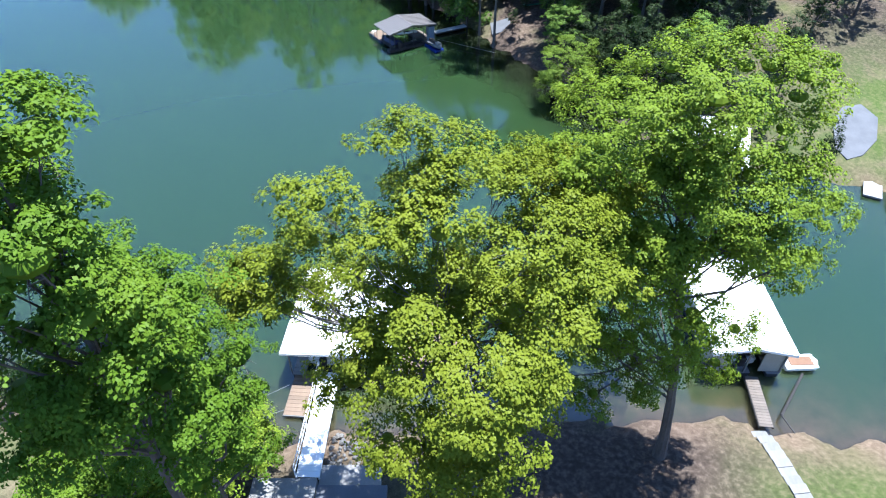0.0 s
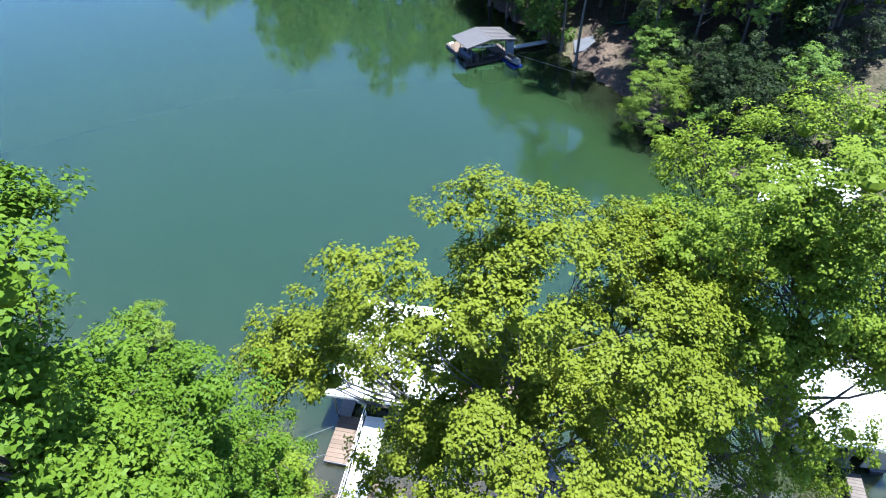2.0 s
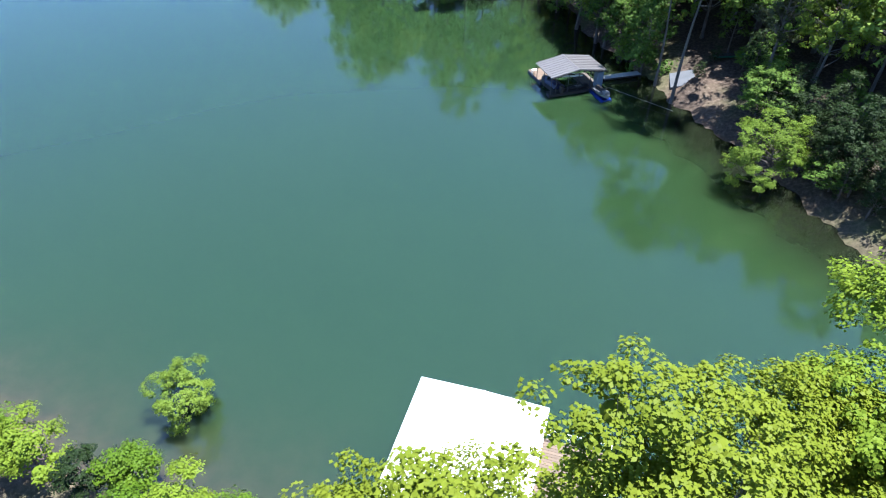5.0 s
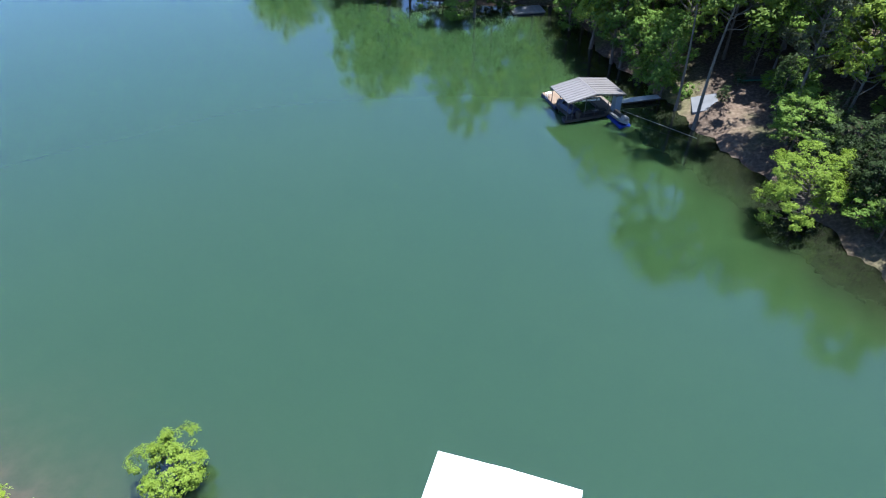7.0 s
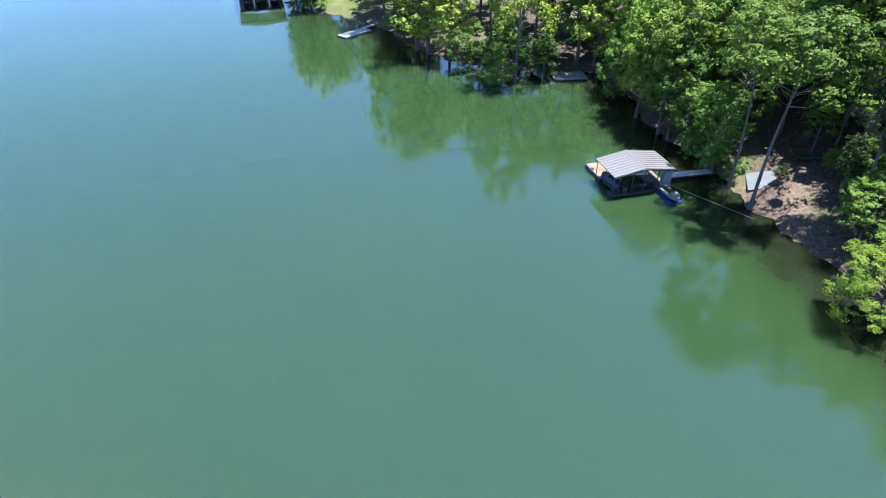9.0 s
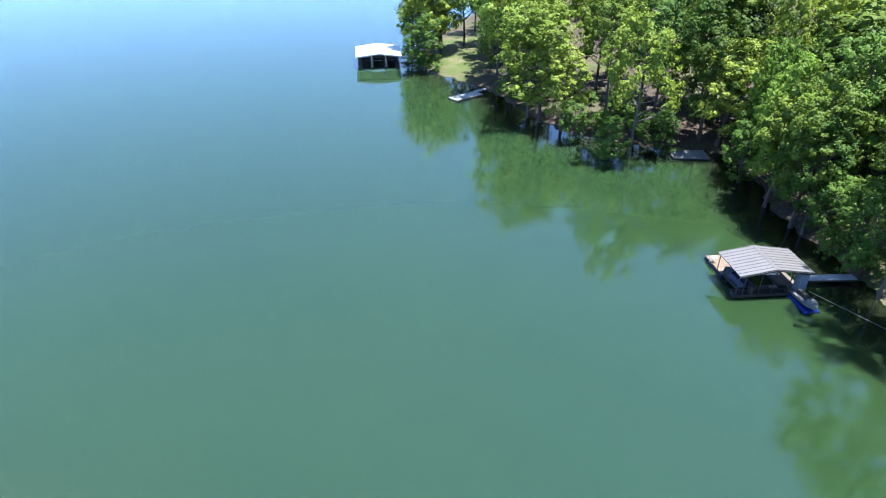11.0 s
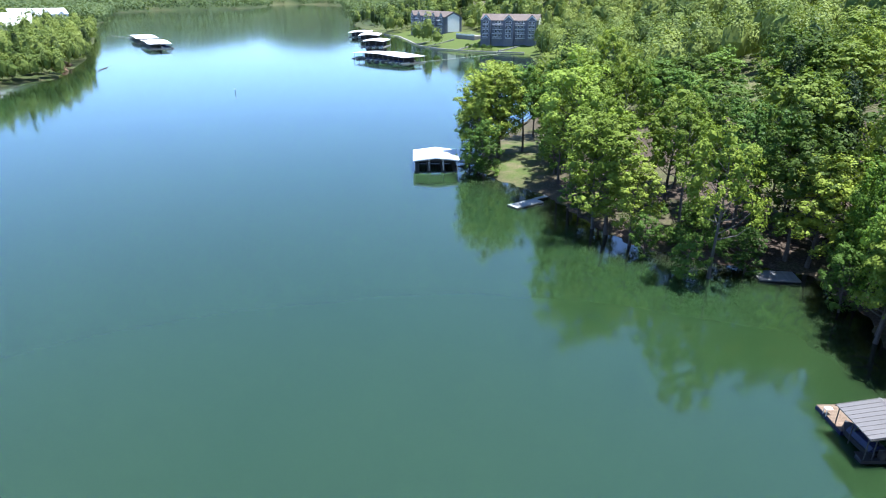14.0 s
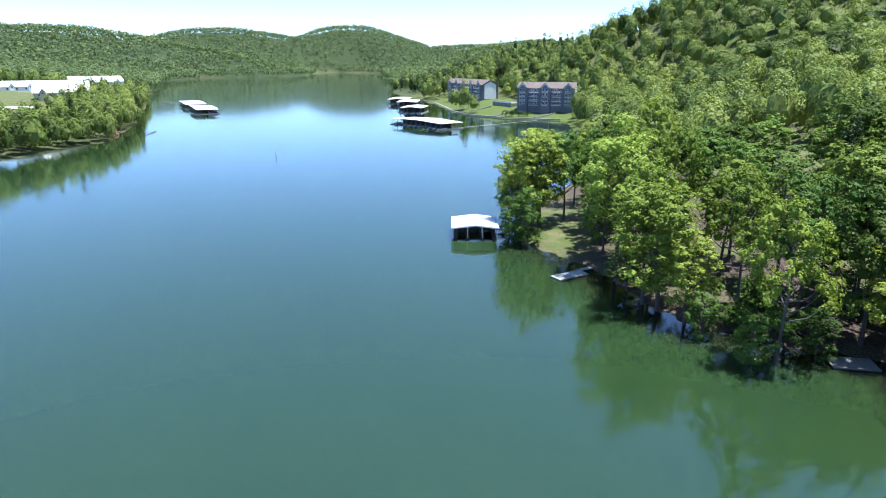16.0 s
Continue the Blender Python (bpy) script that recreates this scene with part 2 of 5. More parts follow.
def box(x0, y0, z0, x1, y1, z1, bevel=0.0, bm=None):
    bm = bm or bmesh.new()
    r = bmesh.ops.create_cube(bm, size=1)
    bmesh.ops.scale(bm, vec=(x1 - x0, y1 - y0, z1 - z0), verts=r["verts"])
    bmesh.ops.translate(bm, vec=((x0 + x1) / 2, (y0 + y1) / 2, (z0 + z1) / 2), verts=r["verts"])
    if bevel:
        es = {ed for v in r["verts"] for ed in v.link_edges}
        bmesh.ops.bevel(bm, geom=list(es), offset=bevel, segments=1, affect="EDGES")
    return bm


def tube(p, q, r0, r1=None, sides=8, bm=None):
    bm = bm or bmesh.new()
    p, q = Vector(p), Vector(q)
    d = q - p
    t = Matrix.Translation((p + q) / 2) @ d.to_track_quat("Z", "Y").to_matrix().to_4x4()
    bmesh.ops.create_cone(bm, cap_ends=True, segments=sides, radius1=r0, radius2=r0 if r1 is None else r1, depth=d.length, matrix=t)
    return bm


def prism(outline, y0, y1, bm=None):
    """An outline in x and z drawn out along y."""
    bm = bm or bmesh.new()
    a = [bm.verts.new((x, y0, z)) for x, z in outline]
    b = [bm.verts.new((x, y1, z)) for x, z in outline]
    bm.faces.new(a)
    bm.faces.new(b[::-1])
    for i in range(len(a)):
        j = (i + 1) % len(a)
        bm.faces.new((a[j], a[i], b[i], b[j]))
    bmesh.ops.recalc_face_normals(bm, faces=bm.faces)
    return bm


def quads_mesh(name, verts, material, tint=None):
    """A mesh of loose leaves from an array of n x corners x 3."""
    n, k = verts.shape[:2]
    me = bpy.data.meshes.new(name)
    me.vertices.add(n * k)
    me.vertices.foreach_set("co", np.ascontiguousarray(verts, dtype=np.float32).ravel())
    me.loops.add(n * k)
    me.loops.foreach_set("vertex_index", np.arange(n * k, dtype=np.int32))
    me.polygons.add(n)
    me.polygons.foreach_set("loop_start", np.arange(n, dtype=np.int32) * k)
    me.polygons.foreach_set("loop_total", np.full(n, k, dtype=np.int32))
    if tint is not None:
        at = me.attributes.new("tint", "FLOAT", "POINT")
        at.data.foreach_set("value", np.repeat(tint, k).astype(np.float32))
    me.update(calc_edges=True)
    me.materials.append(material)
    return me


# ---- the lie of the land ----
SHORE = [
    (-80, 22), (-48, 26), (-36, 26.5), (-28, 24.3), (-22, 24), (-17, 23.3), (-12.5, 21.3), (-4, 21.5), (5, 22.8), (15, 22.8), (20, 22.6), (25, 21.4),
    (31, 19.5), (48, 13), (72, 5), (77, 20), (60, 38), (48, 46.5), (38, 50), (30, 53), (22, 57), (19, 62.5), (16.4, 67), (14.2, 71.8), (10.9, 76.8),
    (7.7, 81.2), (5.2, 85.8), (1.4, 92.6), (-4.4, 101.2), (-7, 110), (-11.5, 118), (-23.5, 115.6), (-34.4, 116), (-41.8, 120), (-51.2, 128.6), (-58, 133),
    (-68, 137), (-75, 141), (-80, 150), (-86, 175), (-90, 205)]
SHORE_FAR = [
    (-98, 240), (-118, 290), (-150, 345), (-180, 400), (-201, 396), (-220, 394), (-246, 399), (-262, 407), (-279, 420), (-308, 452), (-349, 495), (-380, 516), (-408, 544), (-520, 642), (-800, 1000), (-1020, 1230),
    (-1500, 1800), (-1850, 2000), (-1900, 1850), (-1480, 1420), (-1390, 1210), (-1400, 1100), (-1420, 1010), (-1250, 800), (-900, 570),
    (-646, 400), (-560, 350), (-445, 277), (-377, 234), (-341, 207), (-326, 192), (-303, 179), (-305, 170), (-301, 159), (-296, 151), (-287, 141), (-275, 118), (-255, 60), (-240, -100),
    (-200, -300), (-140, -250), (-110, -60), (-105, -10)]
LAKE = np.array(SHORE + SHORE_FAR, dtype=float)


def shore_distance(x, y):
    """Metres from the shoreline, positive on land."""
    x, y = np.asarray(x, float), np.asarray(y, float)
    best, inside = np.full(x.shape, 1e9), np.zeros(x.shape, bool)
    for (ax, ay), (bx, by) in zip(LAKE, np.roll(LAKE, -1, axis=0)):
        dx, dy = bx - ax, by - ay
        t = np.clip(((x - ax) * dx + (y - ay) * dy) / (dx * dx + dy * dy), 0, 1)
        best = np.minimum(best, np.hypot(x - ax - t * dx, y - ay - t * dy))
        if ay != by:
            cross = ((ay > y) != (by > y)) & (x < dx * (y - ay) / dy + ax)
            inside ^= cross
    return np.where(inside, -best, best)


def wave(x, y, k, seed):
    s = seed * 1.7
    return (np.sin(x * k + s) * np.cos(y * k * 1.13 - s * 2.1) + 0.6 * np.sin(x * k * 2.3 - y * k * 1.7 + s * 3.3) + 0.35 * np.sin(y * k * 4.1 + x * k * 3.1 + s)) / 1.95


def bell(x, y, cx, cy, sx, sy, turn=0.0):
    c, s = math.cos(radians(turn)), math.sin(radians(turn))
    u, v = (x - cx) * c + (y - cy) * s, -(x - cx) * s + (y - cy) * c
    return np.exp(-0.5 * ((u / sx) ** 2 + (v / sy) ** 2))


def smooth(v, lo, hi):
    t = np.clip((v - lo) / (hi - lo), 0, 1)
    return t * t * (3 - 2 * t)


HILLS = [  # centre, spread, turn, height
    (-60, 545, 128, 135, 0, 80), (150, 520, 180, 140, 0, 76), (-300, 700, 115, 140, 40, 42), (-560, 900, 160, 160, 45, 45),
    (60, 330, 110, 70, 20, 22), (-760, 480, 190, 80, 30, 10),
    (-2050, 900, 420, 280, 20, 124), (-2350, 1780, 420, 330, 40, 158), (-2250, 2400, 520, 300, -30, 194), (-1560, 2450, 420, 320, 0, 95),
    (-1250, 2500, 300, 300, 0, 110), (-700, 2600, 500, 500, 0, 110), (-2600, 400, 600, 500, 0, 150),
    (300, 1500, 600, 400, 0, 110), (1500, 800, 800, 600, 0, 90), (800, -700, 700, 500, 0, 60), (-1200, -900, 700, 500, 0, 90)]


def height(x, y):
    x, y = np.asarray(x, float), np.asarray(y, float)
    d = shore_distance(x, y)
    near = smooth(np.hypot(x, y - 80), 420, 160)
    d = d + near * 0.9 * wave(x, y, 0.55, 1) + near * 0.35 * wave(x, y, 1.7, 2)
    steep = bell(x, y, 28, 88, 26, 34)
    land = 0.3 * np.clip(d, 0, 1.2) + (1.1 + 3.6 * steep) * (1 - np.exp(-np.clip(d, 0, None) / 11)) + 0.022 * np.clip(d, 0, 160) + 0.12 * near * wave(x, y, 0.9, 3)
    rise = smooth(d, 4, 100 + 70 * smooth(np.hypot(x, y), 650, 900))
    left_bank = bell(x, y, -480, 190, 110, 110)
    land = land + 10.0 * left_bank * smooth(d, 1, 30)
    land = land + 5.0 * bell(x, y, -265, 460, 95, 70) * smooth(d, 3, 32)
    top = np.zeros(x.shape)
    for cx, cy, sx, sy, turn, h in HILLS:
        top = np.maximum(top, h * bell(x, y, cx, cy, sx, sy, turn))
    land = land + (top + 0.05 * top * wave(x, y, 0.006, 4)) * rise * (1 - 0.97 * np.clip(1.6 * bell(x, y, -272, 446, 78, 38, -40), 0, 1))
    bed = np.maximum(d * 0.22, -7.0)
    return np.where(d > 0, np.maximum(land, 0.04 * d), bed)


def axis_lines(lo, hi, step, out_lo, out_hi, grow_lo, grow_hi):
    near = list(np.arange(lo, hi + 0.01, step))
    s, v = step, hi
    while v < out_hi:
        s *= grow_hi
        v += s
        near.append(v)
    s, v = step, lo
    while v > out_lo:
        s *= grow_lo
        v -= s
        near.insert(0, v)
    return np.array(near)


GX, GY = axis_lines(-100, 50, 1.0, -4700, 4000, 1.05, 1.12), axis_lines(-4, 150, 1.0, -3500, 4700, 1.12, 1.05)
PX, PY = np.meshgrid(GX, GY)
PZ = height(PX, PY)
PZ = PZ - 4 * smooth(np.hypot(PX, PY), 1400, 1700) * smooth(shore_distance(PX, PY), 40, 120)  # the forest floor under the far crowns


def sheet(name, z, keep=None):
    ny, nx = PX.shape
    idx = np.arange(ny * nx).reshape(ny, nx)
    f = np.stack([idx[:-1, :-1], idx[:-1, 1:], idx[1:, 1:], idx[1:, :-1]], -1).reshape(-1, 4)
    if keep is not None:
        f = f[keep[f].any(axis=1)]
    me = bpy.data.meshes.new(name)
    me.vertices.add(ny * nx)
    me.vertices.foreach_set("co", np.stack([PX, PY, z], -1).astype(np.float32).ravel())
    me.loops.add(f.size)
    me.loops.foreach_set("vertex_index", f.astype(np.int32).ravel())
    me.polygons.add(len(f))
    me.polygons.foreach_set("loop_start", np.arange(len(f), dtype=np.int32) * 4)
    me.polygons.foreach_set("loop_total", np.full(len(f), 4, dtype=np.int32))
    me.polygons.foreach_set("use_smooth", np.ones(len(f), bool))
    me.update(calc_edges=True)
    return me


def grass_cover(x, y):
    # the shade tree's shadow put into the cover, grass thinned to dark litter
    near_lawn = 0.45 * bell(x, y, 24, 10, 26, 12) - 0.6 * bell(x, y, 10.2, 20.0, 4.6, 4.4)
    tip = bell(x, y, -70, 150, 4.5, 16, 22)
    cove = bell(x, y, 50, 56, 16, 10)
    lawn = smooth(shore_distance(x, y), 200, 20) * bell(x, y, -280, 470, 110, 90)
    field = bell(x, y, -40, 410, 60, 18) + bell(x, y, -40, 235, 25, 14) + 0.4 * bell(x, y, -500, 190, 120, 90) 
    far = 0.6 * smooth(np.hypot(x, y), 170, 300)
    return np.clip(1.5 * near_lawn + 1.1 * tip + cove + 2.5 * lawn + 1.5 * field + far, 0, 1)


ground_me = sheet("ground", PZ)
cover = np.zeros((PX.size, 4), np.float32)
cover[:, 3] = (smooth(shore_distance(PX, PY), 60, 25) * np.clip(2.5 * bell(PX, PY, -270, 440, 75, 50, -40), 0, 1) + np.clip(1.4 * bell(PX, PY, -40, 410, 60, 16), 0, 1) * (1 - bell(PX, PY, -270, 440, 75, 50, -40))).ravel().clip(0, 1)
cover[:, 0] = grass_cover(PX, PY).ravel()
sd = shore_distance(PX, PY)
# bank soil dropped to dark litter, painting in the tree's shadow and woods' shade
cover[:, 1] = (smooth(sd, 3.4, 0.4) * smooth(np.hypot(PX, PY - 80), 330, 180) * (1 - 0.95 * bell(PX, PY, 9.8, 21.0, 4.2, 4.0)) * (0.55 + 0.45 * wave(PX, PY, 0.4, 5)) * (1 - 0.85 * smooth(PY, 40, 60))).ravel().clip(0, 1)
cover[:, 1] = np.maximum(cover[:, 1], (0.5 * bell(PX, PY, 10.9, 81.5, 1.0, 4.6, -8) + 0.35 * bell(PX, PY, 7.2, 84.8, 1.6, 1.6)).ravel().clip(0, 1))
cover[:, 2] = (0.85 * smooth(np.hypot(PX + 10, PY - 30), 230, 330) * (1 - np.clip(grass_cover(PX, PY) - 0.6, 0, 0.4) * 2.5) * smooth(sd, -2, 1)).ravel()
ground_me.attributes.new("cover", "FLOAT_COLOR", "POINT").data.foreach_set("color", cover.ravel())
ground_me.materials.append(M_GROUND)
tagged(new("ground", ground_me), "brown leaf-littered and grassy lake shore rising to wooded hills", "ground", kind="structure")

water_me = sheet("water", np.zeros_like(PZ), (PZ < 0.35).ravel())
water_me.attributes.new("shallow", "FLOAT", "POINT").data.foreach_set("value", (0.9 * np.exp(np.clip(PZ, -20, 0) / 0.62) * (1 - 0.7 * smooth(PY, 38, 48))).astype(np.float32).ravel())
# the wooded banks' shade and dark reflections, painted into the shallows over a dark bed
litter_shade = 0.85 * smooth(sd + 0.9 * wave(PX, PY, 0.5, 6), -9.0, -2.5) * smooth(PY, 50, 60) * smooth(np.hypot(PX, PY - 80), 110, 70)
water_me.attributes.new("litter_shade", "FLOAT", "POINT").data.foreach_set("value", litter_shade.astype(np.float32).ravel())
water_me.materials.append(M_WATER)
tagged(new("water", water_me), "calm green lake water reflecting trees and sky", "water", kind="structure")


# ---- trees ----
def sweep(path, radii, sides, verts, faces):
    """Adds a tapering limb along a path to lists of vertices and faces."""
    base = len(verts)
    for i, p in enumerate(path):
        d = path[min(i + 1, len(path) - 1)] - path[max(i - 1, 0)]
        q = Vector(d).to_track_quat("Z", "Y")
        for k in range(sides):
            a = 2 * math.pi * k / sides
            v = q @ Vector((math.cos(a), math.sin(a), 0)) * radii[i]
            verts.append((p[0] + v.x, p[1] + v.y, p[2] + v.z))
    for i in range(len(path) - 1):
        for k in range(sides):
            a, b = base + i * sides + k, base + i * sides + (k + 1) % sides
            faces.append((a, b, b + sides, a + sides))
    faces.append(tuple(base + (len(path) - 1) * sides + k for k in range(sides)))


def unit(v):
    return v / np.maximum(np.linalg.norm(v, axis=-1, keepdims=True), 1e-6)


def leaf_quads(rng, centres, normals, length, width):
    n = len(centres)
    t = unit(np.cross(normals, rng.normal(size=(n, 3))))
    b = np.cross(normals, t)
    L, W = length * rng.uniform(0.7, 1.25, (n, 1)), width * rng.uniform(0.7, 1.25, (n, 1))
    lift = normals * (0.16 * L)
    return np.stack([centres - t * L / 2, centres + b * W / 2 + lift, centres + t * L / 2, centres - b * W / 2 + lift], 1)


def leaf_tris(rng, centres, normals, length, width):
    """Simpler three-cornered leaves for trees farther off."""
    n = len(centres)
    t = unit(np.cross(normals, rng.normal(size=(n, 3))))
    b = np.cross(normals, t)
    L, W = length * rng.uniform(0.7, 1.25, (n, 1)), width * rng.uniform(0.7, 1.25, (n, 1))
    return np.stack([centres - t * L * 0.5 - b * W * 0.5, centres - t * L * 0.5 + b * W * 0.5, centres + t * L * 0.5], 1)


def heart(corners):
    """Faces of a rough ball of radius 1: twenty triangles, or twenty-four quads."""
    if corners == 3:
        p = (1 + 5 ** 0.5) / 2
        v = unit(np.array([(-1, p, 0), (1, p, 0), (-1, -p, 0), (1, -p, 0), (0, -1, p), (0, 1, p), (0, -1, -p), (0, 1, -p), (p, 0, -1), (p, 0, 1), (-p, 0, -1), (-p, 0, 1)], float))
        f = [(a, b, c) for a in range(12) for b in range(a + 1, 12) for c in range(b + 1, 12) if max(np.linalg.norm(v[a] - v[b]), np.linalg.norm(v[b] - v[c]), np.linalg.norm(v[a] - v[c])) < 1.2]
        return v[np.array(f)]
    out = []
    for ax in range(3):
        for s in (-1, 1):
            for i in (-1, 0):
                for j in (-1, 0):
                    q = np.zeros((4, 3))
                    q[:, ax] = s
                    q[:, (ax + 1) % 3] = [i, i + 1, i + 1, i]
                    q[:, (ax + 2) % 3] = [j, j, j + 1, j + 1]
                    out.append(q)
    return unit(np.array(out))


HEART = {3: heart(3), 4: heart(4)}
HEART[0] = HEART[3][HEART[3][:, :, 2].mean(axis=1) > -0.55]  # without its underside


def hearts(rg, centres, radii, corners):
    """A shaded, dense inner mass for each clump; radii are n x 3."""
    h = HEART[corners]
    turn = rg.uniform(0, 6.283, len(centres))
    c, s = np.cos(turn)[:, None, None], np.sin(turn)[:, None, None]
    x, y, z = h[None, ..., 0], h[None, ..., 1], h[None, ..., 2]
    p = np.stack([x * c - y * s, x * s + y * c, z + 0 * c], -1)
    return (centres[:, None, None, :] + p * radii[:, None, None, :]).reshape(-1, h.shape[1], 3)


def make_tree(name, label, seed, crown, lobes, twigs, leaves, leaf, leaf_m, bark_m, trunk_r=0.3, droop=0.0, twig_r=0.42, lobe_r=0.3, m=None, low=-0.55, category="tree", group="", extra=(), leaf_shape=leaf_quads, skirt=0.0, flat=0.5, slim=0.78, core=0.0, avoid=(), curl=0.75, squash=0.72):
    """A tree at the origin. crown: centre x, y, z and its radii across and up. Lobes of twigs of leaves hang on limbs."""
    rng = np.random.default_rng(seed)
    cx, cy, cz, cr, cv = crown
    root = thing(name, label, category, m, group)
    # trunk
    verts, faces = [], []
    steps = 9
    th = cz + cv * 0.55
    trunk = []
    for i in range(steps):
        s = i / (steps - 1)
        wob = 0.05 * cr * np.array([math.sin(3.1 * s + seed), math.cos(2.6 * s + seed * 1.7)])
        trunk.append(np.array([cx * s ** 1.3 + wob[0] * s * 2, cy * s ** 1.3 + wob[1] * s * 2, -0.3 + (th + 0.3) * s]))
    radii = [trunk_r * (1.35 if i == 0 else 1.0) * (1 - 0.86 * i / (steps - 1)) for i in range(steps)]
    sweep(trunk, radii, 8, verts, faces)
    # lobes: spread evenly over the crown's shell
    cent, rad = [], []
    for k in range(lobes):
        z = low + (1 - low) * (k + 0.5) / lobes
        a = 2.39996 * k + rng.uniform(-0.5, 0.5)
        rr = math.sqrt(max(0.0, 1 - z * z))
        if z < 0:
            rr = max(rr, skirt)
        f = rng.uniform(0.42, 0.92)
        d = np.array([rr * math.cos(a) * cr, rr * math.sin(a) * cr, z * cv])
        wide = 1.0 + 0.22 * math.sin(2 * a + seed) + 0.15 * math.sin(3 * a + 2 * seed)
        d[:2] *= wide
        p, r = np.array([cx, cy, cz]) + d * f, cr * lobe_r * rng.uniform(0.65, 1.25)
        if not any((p[0] - a) ** 2 + (p[1] - b) ** 2 < q * q for a, b, q in avoid):
            cent.append(p)
            rad.append(r)
    for ex, ey, ez, er in extra:
        cent.append(np.array([ex, ey, ez]))
        rad.append(er)
    lobes = len(cent)
    cent, rad = np.array(cent), np.array(rad)
    # limbs
    for k in range(lobes):
        c = cent[k]
        s = min(0.95, max(0.22, (c[2] - 0.45 * math.hypot(c[0] - cx, c[1] - cy)) / th * 0.92))
        i = s * (steps - 1)
        j = min(int(i), steps - 2)
        p0 = trunk[j] + (trunk[j + 1] - trunk[j]) * (i - j)
        if k > lobes - len(extra) and k % 3:  # a side branch of the limb before
            p0 = fork
        mid = p0 * 0.45 + c * 0.55 + np.array([0, 0, -0.10 * np.linalg.norm(c - p0)]) + rng.normal(0, 0.12, 3)
        path = [p0, p0 * 0.6 + mid * 0.4, mid, mid * 0.4 + c * 0.6, c]
        r0 = trunk_r * (1 - 0.86 * s) * (0.62 if k < lobes - len(extra) else 0.36)
        fork = path[1]
        sweep(path, [r0, r0 * 0.75, r0 * 0.55, r0 * 0.36, r0 * 0.15], 5, verts, faces)
        if leaves >= 40:
            for _ in range(3):
                e = c + unit(rng.normal(size=3)) * rad[k] * 0.9
                sweep([mid * 0.4 + c * 0.6, (c + e) / 2, e], [r0 * 0.3, r0 * 0.2, r0 * 0.07], 4, verts, faces)
    me = bpy.data.meshes.new("trunk")
    me.from_pydata(verts, [], faces)
    me.materials.append(bark_m)
    tr = new("trunk", me)
    tr.parent = root
    # leaves
    n = lobes * twigs
    d = unit(rng.normal(size=(n, 3)))
    out = unit(np.repeat(cent, twigs, 0) - np.array([cx, cy, cz - 0.35 * cv]))
    d = unit(d + 0.55 * out + np.array([0, 0, 0.25]))
    tw = np.repeat(cent, twigs, 0) + d * np.repeat(rad, twigs)[:, None] * rng.uniform(0.45, 1.05, (n, 1)) * np.array([1.1, 1.1, squash])
    tr_size = twig_r * rng.uniform(0.6, 1.3, (n, 1))
    nl = n * leaves
    tilt = np.repeat(d, leaves, 0)
    cap = unit(rng.normal(size=(nl, 3)) + 0.55 * tilt + np.array([0, 0, 0.55]))
    pts = np.repeat(tw, leaves, 0) + cap * np.repeat(tr_size, leaves, 0) * rng.uniform(0.25, 1.1, (nl, 1)) ** 0.6 * np.array([1.0, 1.0, flat])
    pts[:, 2] -= droop * rng.random(nl) ** 2
    if leaf_shape is leaf_tris:  # leaves of a wood turn outwards from their crown
        nor = curl * cap + 0.45 * unit((pts - (cx, cy, cz)) / (cr, cr, cv)) + np.array([0, 0, 0.2])
    else:
        nor = 0.45 * curl * cap + 0.35 * unit((pts - (cx, cy, cz)) / (cr, cr, cv)) + np.array([0, 0, 0.4])
    nor = unit(nor + 0.25 * rng.normal(size=(nl, 3)))
    quads = leaf_shape(rng, pts, nor, leaf, leaf * slim)
    if core:
        quads = np.concatenate([quads, hearts(rng, cent, rad[:, None] * core * np.array([1.1, 1.1, squash]), quads.shape[1])])
    cr_ob = new("crown", quads_mesh("crown", quads, leaf_m))
    cr_ob.parent = root
    return root


def ground_at(x, y):
    return float(height(np.array([x]), np.array([y]))[0])


def stand(x, y, turn=0.0, sx=1.0, sz=1.0, lean=0.0, dip=0.15):
    z = ground_at(x, y)
    return pose(x, y, z - dip, lean, 0, turn) @ Matrix.Diagonal((sx, sx, sz, 1))


